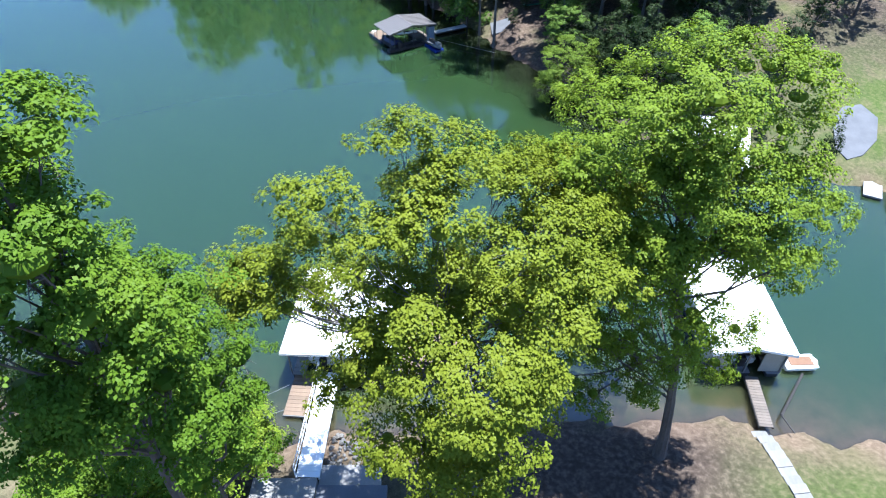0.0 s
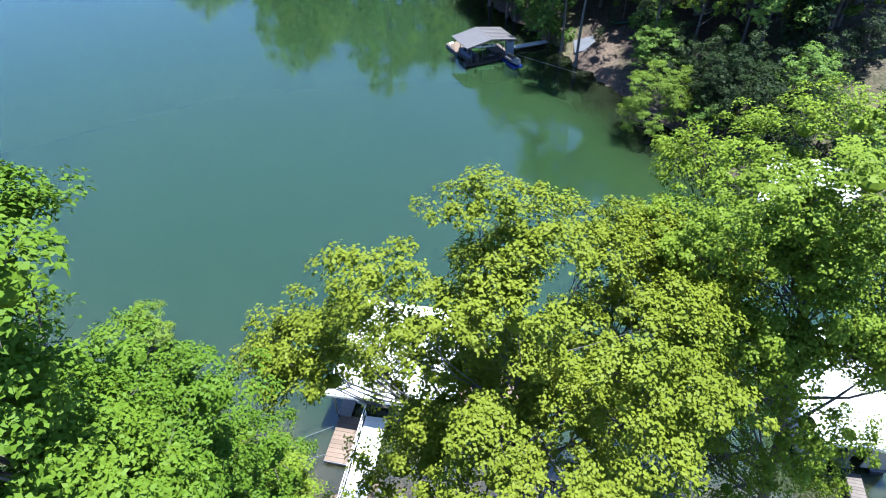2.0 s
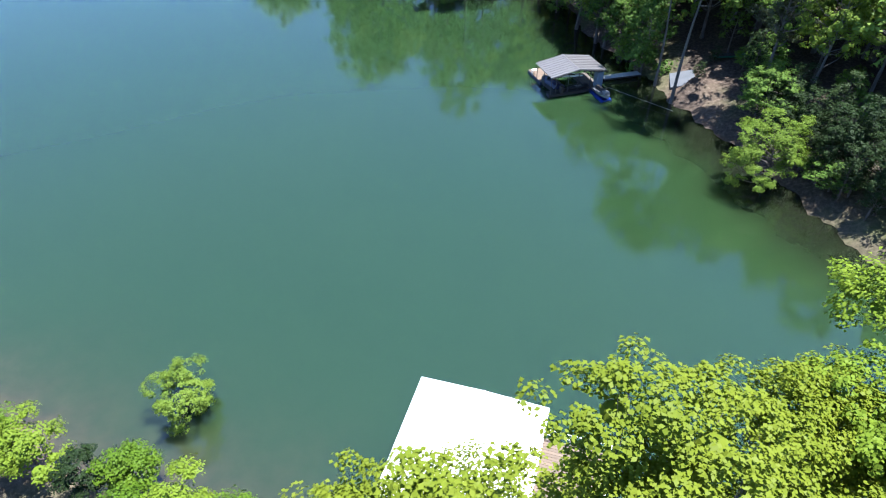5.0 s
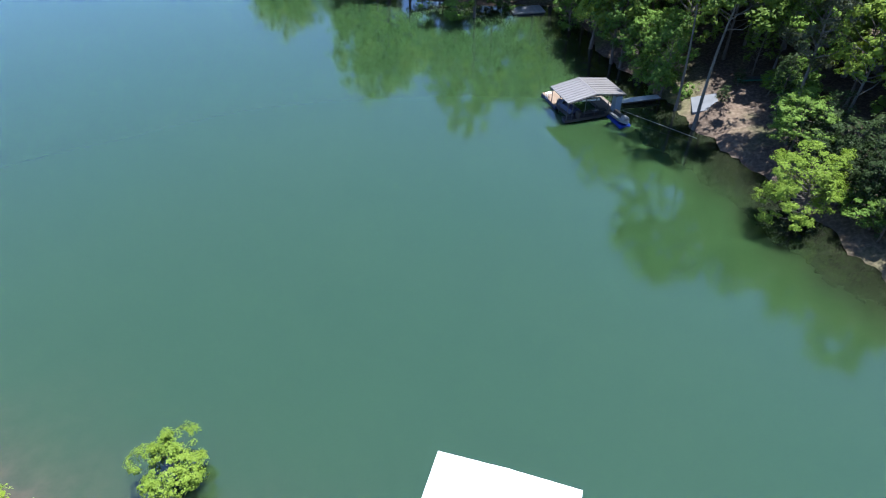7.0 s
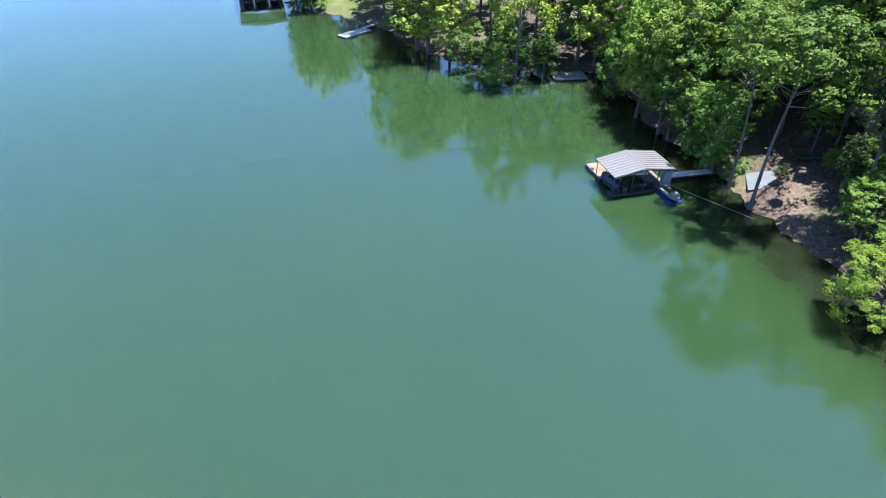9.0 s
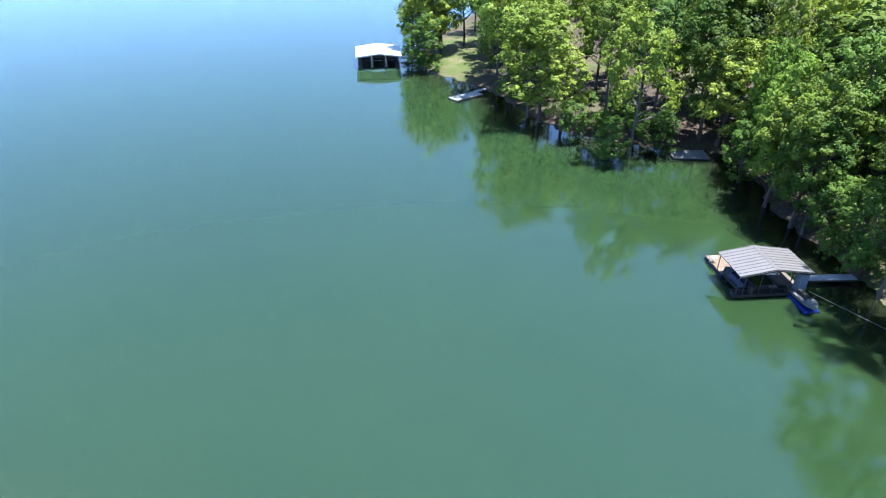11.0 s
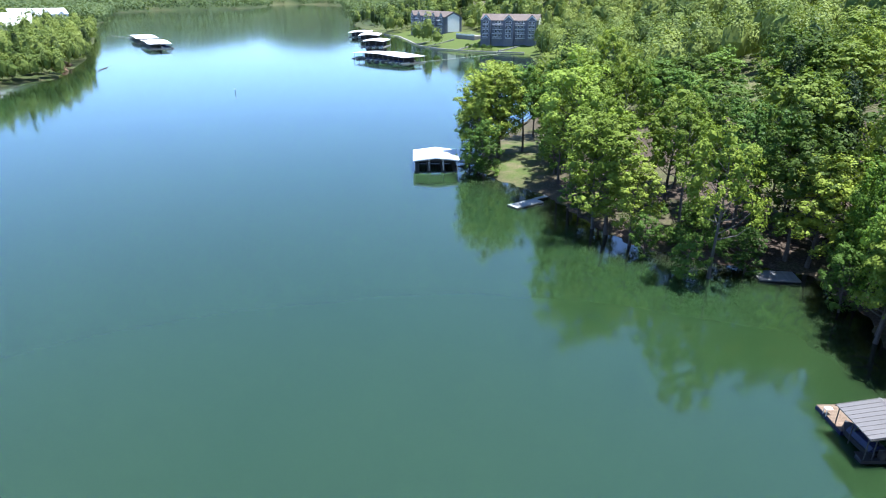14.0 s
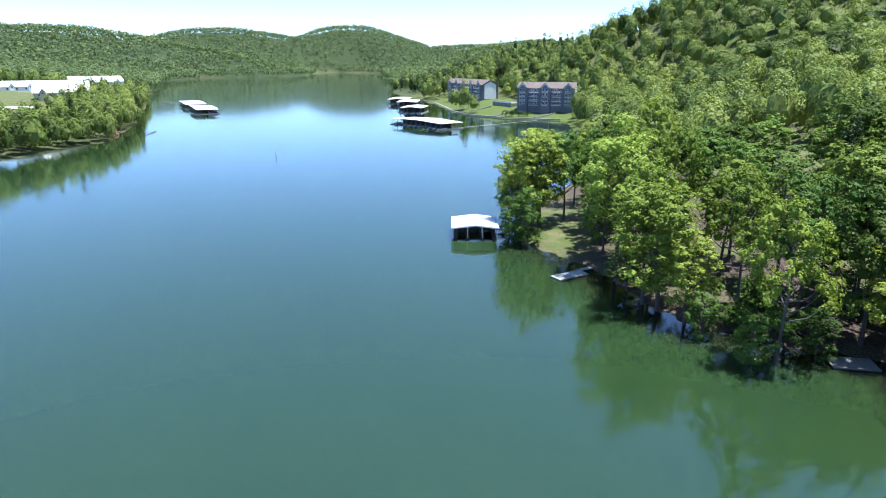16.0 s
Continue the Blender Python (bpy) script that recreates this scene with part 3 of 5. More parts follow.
# the big trees on the bank below the drone
OAK_BOUGHS_UPPER = [
    (-9.2, 0.1, 17.6, 1.7), (-10.2, 0.3, 16.2, 1.3), (-8.2, -0.6, 16.2, 1.5), (-6.3, -0.8, 21.5, 1.6), (-7.0, 0.2, 19.0, 1.4), (-4.6, -0.6, 19.6, 1.6), (-2.1, -0.8, 20.2, 1.7), (-3.6, 1.7, 22.4, 1.5),
    (-1.4, 2.0, 21.5, 1.7), (-2.6, 1.0, 20.4, 1.6), (1.1, 5.4, 17.9, 1.7), (3.2, 6.4, 17.6, 1.7), (0.4, 3.2, 19.4, 1.7), (-0.8, -5.6, 16.8, 1.7), (0.2, -4.8, 17.4, 1.6), (3.4, -1.8, 18.8, 1.6), (4.4, 4.1, 16.9, 1.6), (2.2, -2.8, 18.2, 1.5), (5.6, 4.6, 17.6, 1.6), (4.0, 2.8, 18.0, 1.5), (3.2, 5.6, 17.4, 1.6), (-8.6, 0.7, 16.9, 1.6), (-9.9, -0.5, 16.7, 1.5), (-8.9, -0.9, 17.0, 1.5), (-2.4, 1.4, 21.0, 1.5), (-3.2, 0.6, 20.4, 1.5), (3.0, 1.0, 19.2, 1.6), (1.4, -1.2, 19.4, 1.6), (-3.2, -4.8, 13.0, 1.7), (3.4, 0.6, 16.4, 1.8),
    (1.5, 3.0, 13.5, 1.8), (0.5, 4.4, 15.2, 1.7)]
OAK_BOUGHS_MIDDLE = [
    (2.8, 1.8, 12.6, 1.8), (0.0, 2.0, 16.4, 1.8), (1.8, 5.0, 12.0, 1.6), (4.6, 3.0, 15.0, 1.7), (-1.8, -3.4, 8.0, 1.5), (-4.6, -1.6, 8.4, 1.5), (-7.6, 2.6, 14.2, 1.2), (-6.7, 2.4, 12.2, 1.3),
    (-5.6, 2.4, 14.4, 1.3), (0.8, 5.1, 19.2, 1.6), (2.2, 5.3, 18.2, 1.6), (1.7, 4.1, 17.2, 1.5), (3.3, 6.6, 18.2, 1.5), (3.8, 5.8, 16.2, 1.6), (2.7, 4.5, 15.2, 1.5), (4.5, 5.2, 14.2, 1.5)]
make_tree("oak_tree", "great oak with yellow-green spring leaves over the boathouse", 3, (-2.0, -0.6, 12.6, 6.2, 6.6), 46, 24, 68, 0.142, M_BIGOAK, M_BARK_PALE,
          trunk_r=0.48, m=stand(2.0, 17.6), droop=0.25, avoid=((2.6, -3.6, 1.5), (-5.8, 0.4, 1.8)), flat=0.72, core=0.2, low=-0.25, lobe_r=0.26, twig_r=0.46,
          extra=OAK_BOUGHS_UPPER + OAK_BOUGHS_MIDDLE)
SHADE_BOUGHS_UPPER = [
    (-6.0, 7.6, 19.6, 1.7), (-4.6, 1.8, 21.8, 1.7), (-2.6, 1.6, 23.0, 1.7), (1.4, 3.2, 23.2, 1.7), (-7.0, 4.6, 18.6, 1.6),
    (-4.6, 2.6, 7.6, 1.6), (-3.2, 1.6, 9.4, 1.6), (-2.2, 2.4, 6.6, 1.3), (-5.6, 2.0, 10.5, 1.5), (-5.0, 4.0, 13.0, 1.6), (-6.5, 3.7, 10.3, 1.6), (-4.6, 3.0, 9.3, 1.6), (-6.2, 3.1, 7.3, 1.5),
    (-3.6, 3.3, 6.3, 1.4), (-7.5, 3.9, 8.3, 1.4)]
SHADE_BOUGHS_MIDDLE = [
    (-5.6, 3.4, 12.3, 1.6), (-2.7, 4.2, 8.3, 1.6), (-2.9, 5.7, 11.3, 1.8), (-4.2, 6.4, 9.6, 1.6), (-1.0, 6.0, 9.0, 1.6), (-4.4, 8.0, 8.6, 1.5), (-2.2, 8.2, 10.0, 1.6), (-0.2, 7.6, 9.4, 1.4),
    (-6.6, 1.0, 6.6, 1.4), (-4.8, 0.6, 5.6, 1.3), (-7.4, 2.0, 10.6, 1.5), (1.6, 1.2, 7.6, 1.3), (2.4, 2.0, 9.4, 1.4), (-1.4, 0.2, 9.0, 1.3), (-2.8, -0.2, 7.4, 1.2), (-3.9, 0.9, 16.3, 1.5),
    (-2.5, 0.4, 15.3, 1.5), (-3.3, 0.7, 13.3, 1.5)]
SHADE_BOUGHS_TOP = [
    (-2.7, 6.6, 22.0, 1.7), (-1.4, 5.7, 22.8, 1.7), (-0.1, 5.2, 22.7, 1.7), (0.4, 4.2, 23.2, 1.7), (1.8, 3.8, 22.0, 1.7), (1.2, 2.8, 21.0, 1.6), (-4.3, 7.2, 21.0, 1.7), (-6.3, 7.3, 19.6, 1.6),
    (1.6, 1.4, 19.8, 1.5), (-0.3, 1.4, 19.7, 1.6), (-1.3, 0.0, 18.4, 1.5), (0.5, -0.5, 17.4, 1.3), (-2.7, 3.8, 20.1, 1.7), (-3.7, 2.8, 18.6, 1.6), (-2.5, 1.9, 19.2, 1.6)]
SHADE_BOUGHS_LOWER = [
    (-1.6, -0.5, 13.3, 1.5), (-4.5, 1.3, 14.3, 1.5), (-1.7, -0.1, 11.3, 1.5)]
make_tree("shade_tree", "tall bright green shade tree on the grassy bank", 8, (-2.2, 3.6, 16.4, 4.9, 6.4), 50, 22, 60, 0.14, M_BIGLIME, M_BARK,
          trunk_r=0.33, m=stand(13.1, 20.0), flat=0.72, core=0.22, lobe_r=0.29, twig_r=0.48,
          extra=SHADE_BOUGHS_TOP + SHADE_BOUGHS_UPPER + SHADE_BOUGHS_MIDDLE + SHADE_BOUGHS_LOWER)
make_tree("hickory_tree", "tall slender deep green tree beside the boat ramp", 11, (0, 0, 23.2, 2.25, 7.9), 42, 16, 74, 0.115, M_BIGDEEP, M_BARK,
          trunk_r=0.30, m=stand(-7.3, 8.3), flat=0.7, slim=0.6, core=0.4, lobe_r=0.40, twig_r=0.34)
make_tree("hickory_tree", "leafy deep green tree beside the boat ramp", 15, (0, 0, 16.8, 2.4, 8.0), 36, 16, 64, 0.115, M_BIGDEEP, M_BARK,
          trunk_r=0.28, m=stand(-8.3, 11.6), flat=0.7, slim=0.6, core=0.4, lobe_r=0.40, twig_r=0.34)
make_tree("hickory_tree", "broad deep green tree on the bank", 17, (0, 0, 10.8, 3.6, 5.6), 30, 14, 56, 0.135, M_BIGDEEP, M_BARK,
          trunk_r=0.25, m=stand(-12.6, 11.6), flat=0.7, slim=0.6, core=0.4, lobe_r=0.36, twig_r=0.46)
SAPLING = [(-11.7, 20.2, 5.6, 2.0, M_BIGLIME), (-13.8, 18.4, 8.6, 2.4, M_BIGDEEP), (-19.9, 22.8, 5.6, 1.8, M_BIGLIME), (-17.0, 22.2, 4.4, 1.7, M_BIGDEEP), (-15.2, 21.4, 4.2, 1.7, M_BIGOAK),
           (-22.2, 21.4, 5.2, 1.8, M_BIGDEEP), (-30.4, 24.0, 5.2, 1.9, M_BIGLIME), (-33.4, 24.2, 5.0, 2.0, M_BIGDEEP), (-10.9, 12.6, 12.5, 2.6, M_BIGLIME), (-17.2, 15.4, 10.5, 2.8, M_BIGDEEP), (-13.2, 16.4, 11.0, 2.6, M_BIGLIME), (-18.6, 18.2, 6.8, 2.3, M_BIGDEEP), (-11.0, 18.9, 5.4, 1.7, M_BIGLIME), (-16.6, 13.0, 11.0, 2.8, M_BIGDEEP), (-12.6, 14.6, 9.0, 2.4, M_BIGLIME), (-14.6, 10.4, 10.0, 2.6, M_BIGDEEP), (-24.4, 24.6, 4.6, 1.4, M_BIGDEEP)]
for i, (x, y, h, r, mt) in enumerate(SAPLING):
    make_tree("young_tree", "bright green young tree on the lake bank", 30 + i, (0, 0, h * 0.58, r, h * 0.44), 16, 9, 28, 0.155, mt, M_BARK,
              trunk_r=0.11, m=stand(x, y, 40 * i), core=0.4, lobe_r=0.38, twig_r=0.46, group="young trees on the bank")
make_tree("cedar_shrub", "dark olive evergreen shrub at the water's edge", 51, (0, 0, 2.6, 1.5, 1.7), 14, 10, 44, 0.11, M_CEDAR, M_BARK,
          trunk_r=0.09, m=stand(-26.6, 23.6), lobe_r=0.4, twig_r=0.3, category="shrub")
make_tree("flooded_bush", "pale green leafy bush standing in the shallow water", 55, (0, 0, 2.1, 2.2, 2.1), 20, 12, 38, 0.12, M_BUSH, M_BARK,
          trunk_r=0.06, m=pose(-25.0, 30.4, -0.25), lobe_r=0.36, twig_r=0.3, category="bush", low=-0.8)
make_tree("overhanging_bush", "bright green bushy tree leaning over the water", 57, (-0.9, -0.6, 4.6, 3.5, 4.0), 44, 12, 32, 0.145, M_BUSH, M_BARK,
          trunk_r=0.16, m=stand(14.9, 66.2), lobe_r=0.24, twig_r=0.42, category="bush", low=-0.8)

make_tree("pine_tree", "sparse grey-green pine with a tall thin trunk", 59, (0, 0, 13.0, 2.6, 7.6), 46, 7, 30, 0.2, M_GREYPINE, M_BARK_PALE,
          trunk_r=0.2, m=stand(15.4, 79.6), leaf_shape=leaf_tris, lobe_r=0.34, twig_r=0.5, low=-0.9)

# woodland trees of the far bank: twelve kinds, stood over and over
KINDS = []
INLAND_KINDS = [
        ("woodland_tree", "full green woodland tree on the lake bank", M_WOODS, M_BARK, (0, 0, 11.5, 4.6, 8.0), 30, 6, 19, 0.34, -0.75),
        ("woodland_tree", "full green woodland tree on the lake bank", M_WOODS, M_BARK_PALE, (0.5, -0.4, 12.5, 4.2, 7.0), 28, 6, 19, 0.33, -0.7),
        ("woodland_tree", "broad deep green woodland tree", M_DEEP, M_BARK, (-0.5, 0.3, 11.5, 5.2, 7.6), 32, 6, 19, 0.31, -0.75),
        ("woodland_tree", "yellow-green oak in the woods", M_OAK, M_BARK_PALE, (0.6, 0.5, 12.0, 4.8, 7.0), 28, 6, 19, 0.30, -0.65),
        ("woodland_tree", "fresh pale green woodland tree", M_FRESH, M_BARK, (0, 0.4, 12.0, 4.4, 8.0), 30, 6, 19, 0.33, -0.75),
        ("woodland_tree", "tall green woodland tree with a bare trunk", M_WOODS, M_BARK_PALE, (0.8, 0.2, 15.2, 3.8, 4.6), 26, 6, 19, 0.34, -0.6),
        ]
SHORE_KINDS = [
        ("cedar_tree", "dark narrow evergreen cedar in the woods", M_CEDAR, M_BARK, (0, 0, 9.5, 2.9, 8.8), 42, 6, 18, 0.27, -0.9),
        ("bank_bush", "low green bushy growth under the trees", M_DEEP, M_BARK, (0, 0, 2.6, 2.3, 2.2), 14, 6, 18, 0.42, -0.7),
        ("woodland_tree", "olive-green oak branching low over the water", M_OLIVE, M_BARK, (0.4, -0.6, 10.6, 4.8, 8.6), 40, 6, 19, 0.29, -0.97),
        ("woodland_tree", "deep green tree leafy down to the water's edge", M_DEEP, M_BARK, (-0.4, -0.5, 10.2, 4.6, 8.8), 40, 6, 19, 0.30, -0.97),
        ("woodland_tree", "tall pale yellow-green spring tree on the point", M_PALE, M_BARK, (0, 0.2, 12.0, 4.8, 8.0), 40, 6, 19, 0.28, -0.85),
        ("woodland_tree", "bright lime-green tree with boughs reaching over the water", M_LIME, M_BARK, (-0.3, -0.4, 10.4, 4.8, 8.4), 38, 6, 19, 0.29, -0.95)]
for k, (nm, lb, mt, bk, c, lobes, tw, lv, lr, lo) in enumerate(INLAND_KINDS + SHORE_KINDS):
    KINDS.append((nm, lb, mt, bk, c, lobes, tw, lv, lr, lo, k))
FIRST = {}


def woodland(k, x, y, sx=1.0, sz=1.0, turn=0.0, lean=0.0, fine=False):
    """One of the kinds; fine: the smaller, denser leaves of a tree by the water."""
    m = stand(x, y, turn, sx, sz, lean)
    if (k, fine) in FIRST:
        return copy_thing(FIRST[k, fine], m)
    nm, lb, mt, bk, c, lobes, tw, lv, lr, lo, s = KINDS[k]
    if k == 7:
        tw, lv, leaf, tr = (5, 14, 0.29, 0.5) if fine else (5, 12, 0.36, 0.55)
    else:
        tw, lv, leaf, tr = ((6, 15, 0.48, 0.8), (8, 20, 0.33, 0.64), (9, 20, 0.275, 0.56))[int(fine)]
    if k == 6:
        tw, lv = 5, 14
    FIRST[k, fine] = make_tree(nm, lb, 100 + s, c, lobes, tw, lv, leaf, mt, bk, trunk_r={7: 0.06, 5: 0.15}.get(k, 0.25), lobe_r=lr, twig_r=tr,
                               low=lo, core=(0.42, 0.36, 0.3)[int(fine)], leaf_shape=leaf_tris, skirt=0.4 if k in (8, 9, 11) else 0.0, flat=1.35 if k == 6 else 0.9, squash=1.3 if k == 6 else 1.0, curl=0.5 if k == 6 else 0.9, group="woodland trees" if k != 7 else "bank bushes", category="bush" if k == 7 else "tree")
    FIRST[k, fine].matrix_basis = m
    return FIRST[k, fine]


PLACED = []


def put(k, x, y, top, r=None, turn=None, lean=0.0, fine=True):
    """Stand a kind of tree with its top at a height over the lake."""
    c = KINDS[k][4]
    full = c[2] + c[3] * 0.0 + c[4] * 1.05
    g = ground_at(x, y)
    sz = (top - g) / full
    sx = (r / c[3]) if r else sz
    PLACED.append((x, y))
    if fine and k != 7 and y < 97 and x > -12:
        fine = 2  # the bank that is passed nearest
    return woodland(k, x, y, sx, sz, 137.5 * len(PLACED) if turn is None else turn, lean, fine)


# trees that stand out: kind, place, height of the top over the lake, radius of the crown
POINT_A = [
    (8, -77.4, 145.2, 21.5, 6.0), (8, -74.4, 150.0, 21.5, 5.8), (9, -71.6, 137.6, 13.0, 3.6), (0, -80.0, 154.0, 19.0, 4.8), (10, -51.4, 132.8, 26.8, 7.4), (0, -55.5, 137.5, 19.0, 4.4), (8, -39.9, 118.3, 18.5, 5.6), (2, -35.2, 141.0, 25.0, 6.0),
    (0, -44.0, 128.0, 20.0, 4.8), (9, -32.5, 112.4, 11.0, 3.0), (9, -26.2, 108.4, 11.5, 3.4), (3, -23.6, 109.8, 21.0, 5.0), (9, -19.8, 113.4, 11.5, 3.4), (0, -15.6, 119.4, 22.5, 5.4), (9, -9.0, 114.5, 14.0, 3.6), (9, -46.5, 124.0, 13.0, 3.6)]
POINT_B = [
    (8, -35.5, 115.5, 13.0, 3.6), (9, -58.5, 143.0, 18.0, 4.5), (2, -61.0, 152.0, 19.0, 5.0), (3, -68.0, 162.0, 19.0, 5.0), (8, -13.0, 119.0, 16.0, 4.4), (3, -30.0, 121.0, 19.0, 4.8), (2, -23.0, 122.0, 20.0, 5.0), (0, -62.0, 158.0, 19.5, 4.6),
    (3, -64.0, 170.0, 20.0, 5.0), (2, -76.0, 172.0, 17.0, 4.5), (0, -15.5, 135.0, 25.0, 5.5), (0, -27.0, 132.0, 23.0, 5.2), (3, -45.0, 140.0, 22.0, 5.0), (9, -81.0, 148.5, 18.5, 5.0), (8, -76.5, 154.5, 20.5, 6.0), (2, -71.5, 156.0, 19.5, 5.0)]
POINT_C = [
    (9, -75.0, 142.6, 12.5, 4.0), (3, -57.0, 150.0, 22.0, 5.6), (2, -63.0, 163.0, 21.0, 5.4)]
BETWEEN = [
    (9, -9.0, 107.5, 14.0, 4.2), (8, -5.6, 101.6, 14.0, 4.4), (0, -4.0, 108.0, 18.0, 4.6), (9, -1.4, 96.0, 15.0, 4.6), (9, 2.4, 91.8, 14.0, 4.2), (0, 5.2, 92.5, 18.0, 4.6), (2, 1.5, 101.0, 20.0, 5.0)]
CLEARING_A = [
    (5, 5.1, 85.6, 21.0, 5.0), (5, 6.9, 81.4, 20.5, 5.0), (9, 3.4, 88.6, 15.0, 4.0), (11, 14.4, 86.2, 6.0, 1.5), (6, 14.6, 82.4, 11.0, 1.6), (6, 14.6, 79.2, 13.0, 1.8), (9, 16.6, 84.6, 9.0, 2.2), (6, 11.5, 88.4, 7.5, 1.5), (6, 15.4, 76.2, 14.0, 2.0), (11, 17.2, 80.4, 9.0, 2.2), (0, 13.2, 90.6, 12.0, 2.6), (7, 2.9, 88.8, 5.0, 2.2), (7, 5.6, 87.4, 2.6, 1.4), (2, 17.6, 91.0, 20.0, 4.6), (2, 17.5, 86.5, 21.0, 4.6), (1, 17.5, 75.0, 18.0, 4.8),
    (0, 15.8, 71.0, 14.0, 4.0), (6, 9.6, 85.0, 7.0, 1.5), (0, 10.5, 95.0, 20.0, 5.0), (2, 20.0, 68.5, 16.0, 4.6), (0, 23.5, 64.5, 18.0, 4.8), (2, 29.0, 60.5, 19.0, 5.0), (7, 2.5, 94.5, 4.0, 2.2)]
WATERLINE = [
    (6, 20.4, 66.6, 19.0, 3.6), (6, 23.0, 61.6, 19.5, 3.8), (2, 24.8, 66.0, 20.0, 5.0), (6, 17.6, 70.8, 17.0, 3.0), (6, 21.6, 66.4, 18.0, 3.2),
    (6, 15.6, 74.8, 15.0, 2.6), (6, 25.0, 62.8, 17.0, 3.2), (11, 1.0, 91.6, 19.0, 5.0), (0, -2.6, 97.2, 20.0, 5.2), (11, -5.4, 103.4, 19.0, 5.0), (11, -7.4, 116.8, 17.0, 5.0), (11, -4.2, 107.0, 13.0, 4.4), (9, 0.6, 94.0, 13.0, 4.4), (2, 25.5, 58.0, 19.0, 5.0), (6, 29.5, 57.6, 16.0, 3.0),
    (11, -7.2, 111.6, 19.0, 5.0), (3, -42.5, 119.6, 19.0, 5.0)]
CLEARING_B = [
    (9, 16.2, 82.8, 11.0, 2.8), (9, 15.2, 77.4, 11.0, 2.8), (4, 14.8, 74.6, 9.0, 2.8)]
# conifers of the bank, packed dark to stand in for its deep shade too
DARK_BANK = [
    (6, 19.2, 66.2, 15.0, 2.4), (6, 20.4, 63.4, 15.0, 2.4), (6, 18.0, 68.0, 12.0, 2.0), (9, 20.0, 64.8, 6.0, 2.2), (9, 18.6, 67.0, 5.0, 1.8), (6, 22.2, 61.0, 16.0, 2.4),
    (6, 18.2, 69.6, 18.5, 2.8), (6, 17.0, 73.6, 17.0, 2.6), (6, 20.6, 71.8, 20.0, 3.0), (6, 22.4, 67.6, 20.0, 3.0), (3, 19.4, 77.6, 18.0, 3.6), (6, 21.4, 64.0, 17.0, 2.6), (6, 24.0, 70.0, 21.0, 3.0), (6, 26.6, 62.0, 18.0, 2.8), (6, 28.0, 66.0, 20.0, 3.0), (0, 21.0, 82.5, 20.0, 4.0), (3, 15.5, 91.5, 17.0, 3.6)]
COVE = [
    (6, 38.0, 66.0, 19.0, 3.6), (6, 44.0, 73.0, 20.0, 3.8), (2, 51.0, 77.0, 19.0, 5.0), (6, 36.0, 73.0, 20.0, 3.8), (3, 57.0, 72.0, 19.0, 5.0), (2, 31.0, 68.5, 20.0, 5.0), (9, 27.5, 63.5, 15.0, 4.0), (0, 62.0, 66.0, 18.0, 5.0)]
BRUSH = [
    (7, -71.0, 137.2, 4.0, 2.6), (7, -73.6, 138.8, 3.6, 2.4), (7, -69.4, 137.6, 2.6, 1.8), (7, -76.5, 142.0, 3.6, 2.4)]
for k, x, y, top, r in POINT_A + POINT_B + POINT_C + BETWEEN + CLEARING_A + WATERLINE + CLEARING_B + DARK_BANK + COVE + BRUSH:
    # broadleaf trees on the shaded bank become dark cedars, shade put into leaf colour
    dark = k in (0, 1, 2, 3) and x > 13.5 and y < 76
    put(6 if dark else k, x, y, top, r * (0.72 if dark else 0.82 if -10 < x < 6 and k != 7 else 1.0))

rng = np.random.default_rng(77)
OPEN = [(10.5, 81, 5.0), (11.2, 86.5, 4.6), (12.0, 92.0, 4.0), (8.5, 88.5, 3.5), (-69, 148, 5), (47, 58, 10), (-11.5, 122, 4), (-40, 232, 16), (-36, 208, 12), (-34, 186, 9), (-33, 121, 3.5), (-65, 140, 4), (-21, 200, 7), (32, 66, 4), (54, 66, 9), (-9, 117, 4)]


def scatter(n, x0, x1, y0, y1, gap, test):
    got = 0
    for _ in range(n * 30):
        if got >= n:
            break
        x, y = rng.uniform(x0, x1), rng.uniform(y0, y1)
        if any((x - a) ** 2 + (y - b) ** 2 < gap * gap for a, b in PLACED) or any((x - a) ** 2 + (y - b) ** 2 < r * r for a, b, r in OPEN):
            continue
        d = float(shore_distance(x, y))
        if test(x, y, d):
            got += 1
            yield x, y, d


for x, y, d in list(scatter(62, -60, 40, 54, 135, 4.0, lambda x, y, d: 2.5 < d < 26 and y > 52 and not (x < -12 and d < 13))) + list(scatter(105, -85, 60, 52, 205, 7.6, lambda x, y, d: d > 3.5 and y > 50 and not (x < -12 and d < 13))):
    k = int(rng.choice([0, 1, 2, 3, 4, 5, 6], p=[0.18, 0.15, 0.19, 0.19, 0.12, 0.10, 0.07]))
    # mostly dark cedars here, their tone standing in for shade
    if x > 12 and y < 84:
        k = (6, 6, 2, 6, 6, 6, 6)[k] if y < 74 else (6, 0, 2, 3, 0, 4, 6)[k]
    if d < 7:
        k = 0 if k in (5, 6) else k
    put(k, x, y, ground_at(x, y) + rng.uniform(13, 24), rng.uniform(4.2, 5.8) if k != 6 else 2.6, fine=d < 12 and y < 135)
for x, y, d in list(scatter(36, -85, 60, 52, 190, 2.5, lambda x, y, d: 1.0 < d < 14 and y > 50 and not (x < -58))):
    put(7, x, y, ground_at(x, y) + rng.uniform(2, 5), rng.uniform(1.5, 2.6))


# trees and bushes that stand at the waterline
OPEN += [(14.5, 65, 7), (18, 61, 5), (9, 76, 5), (-66, 140, 7), (-67, 147, 8), (-4, 82, 6), (-56, 126, 6), (-16, 115, 5.5), (8, 78.5, 4.5), (11.5, 73, 3.5), (22, 54, 8), (-78, 138, 7)]
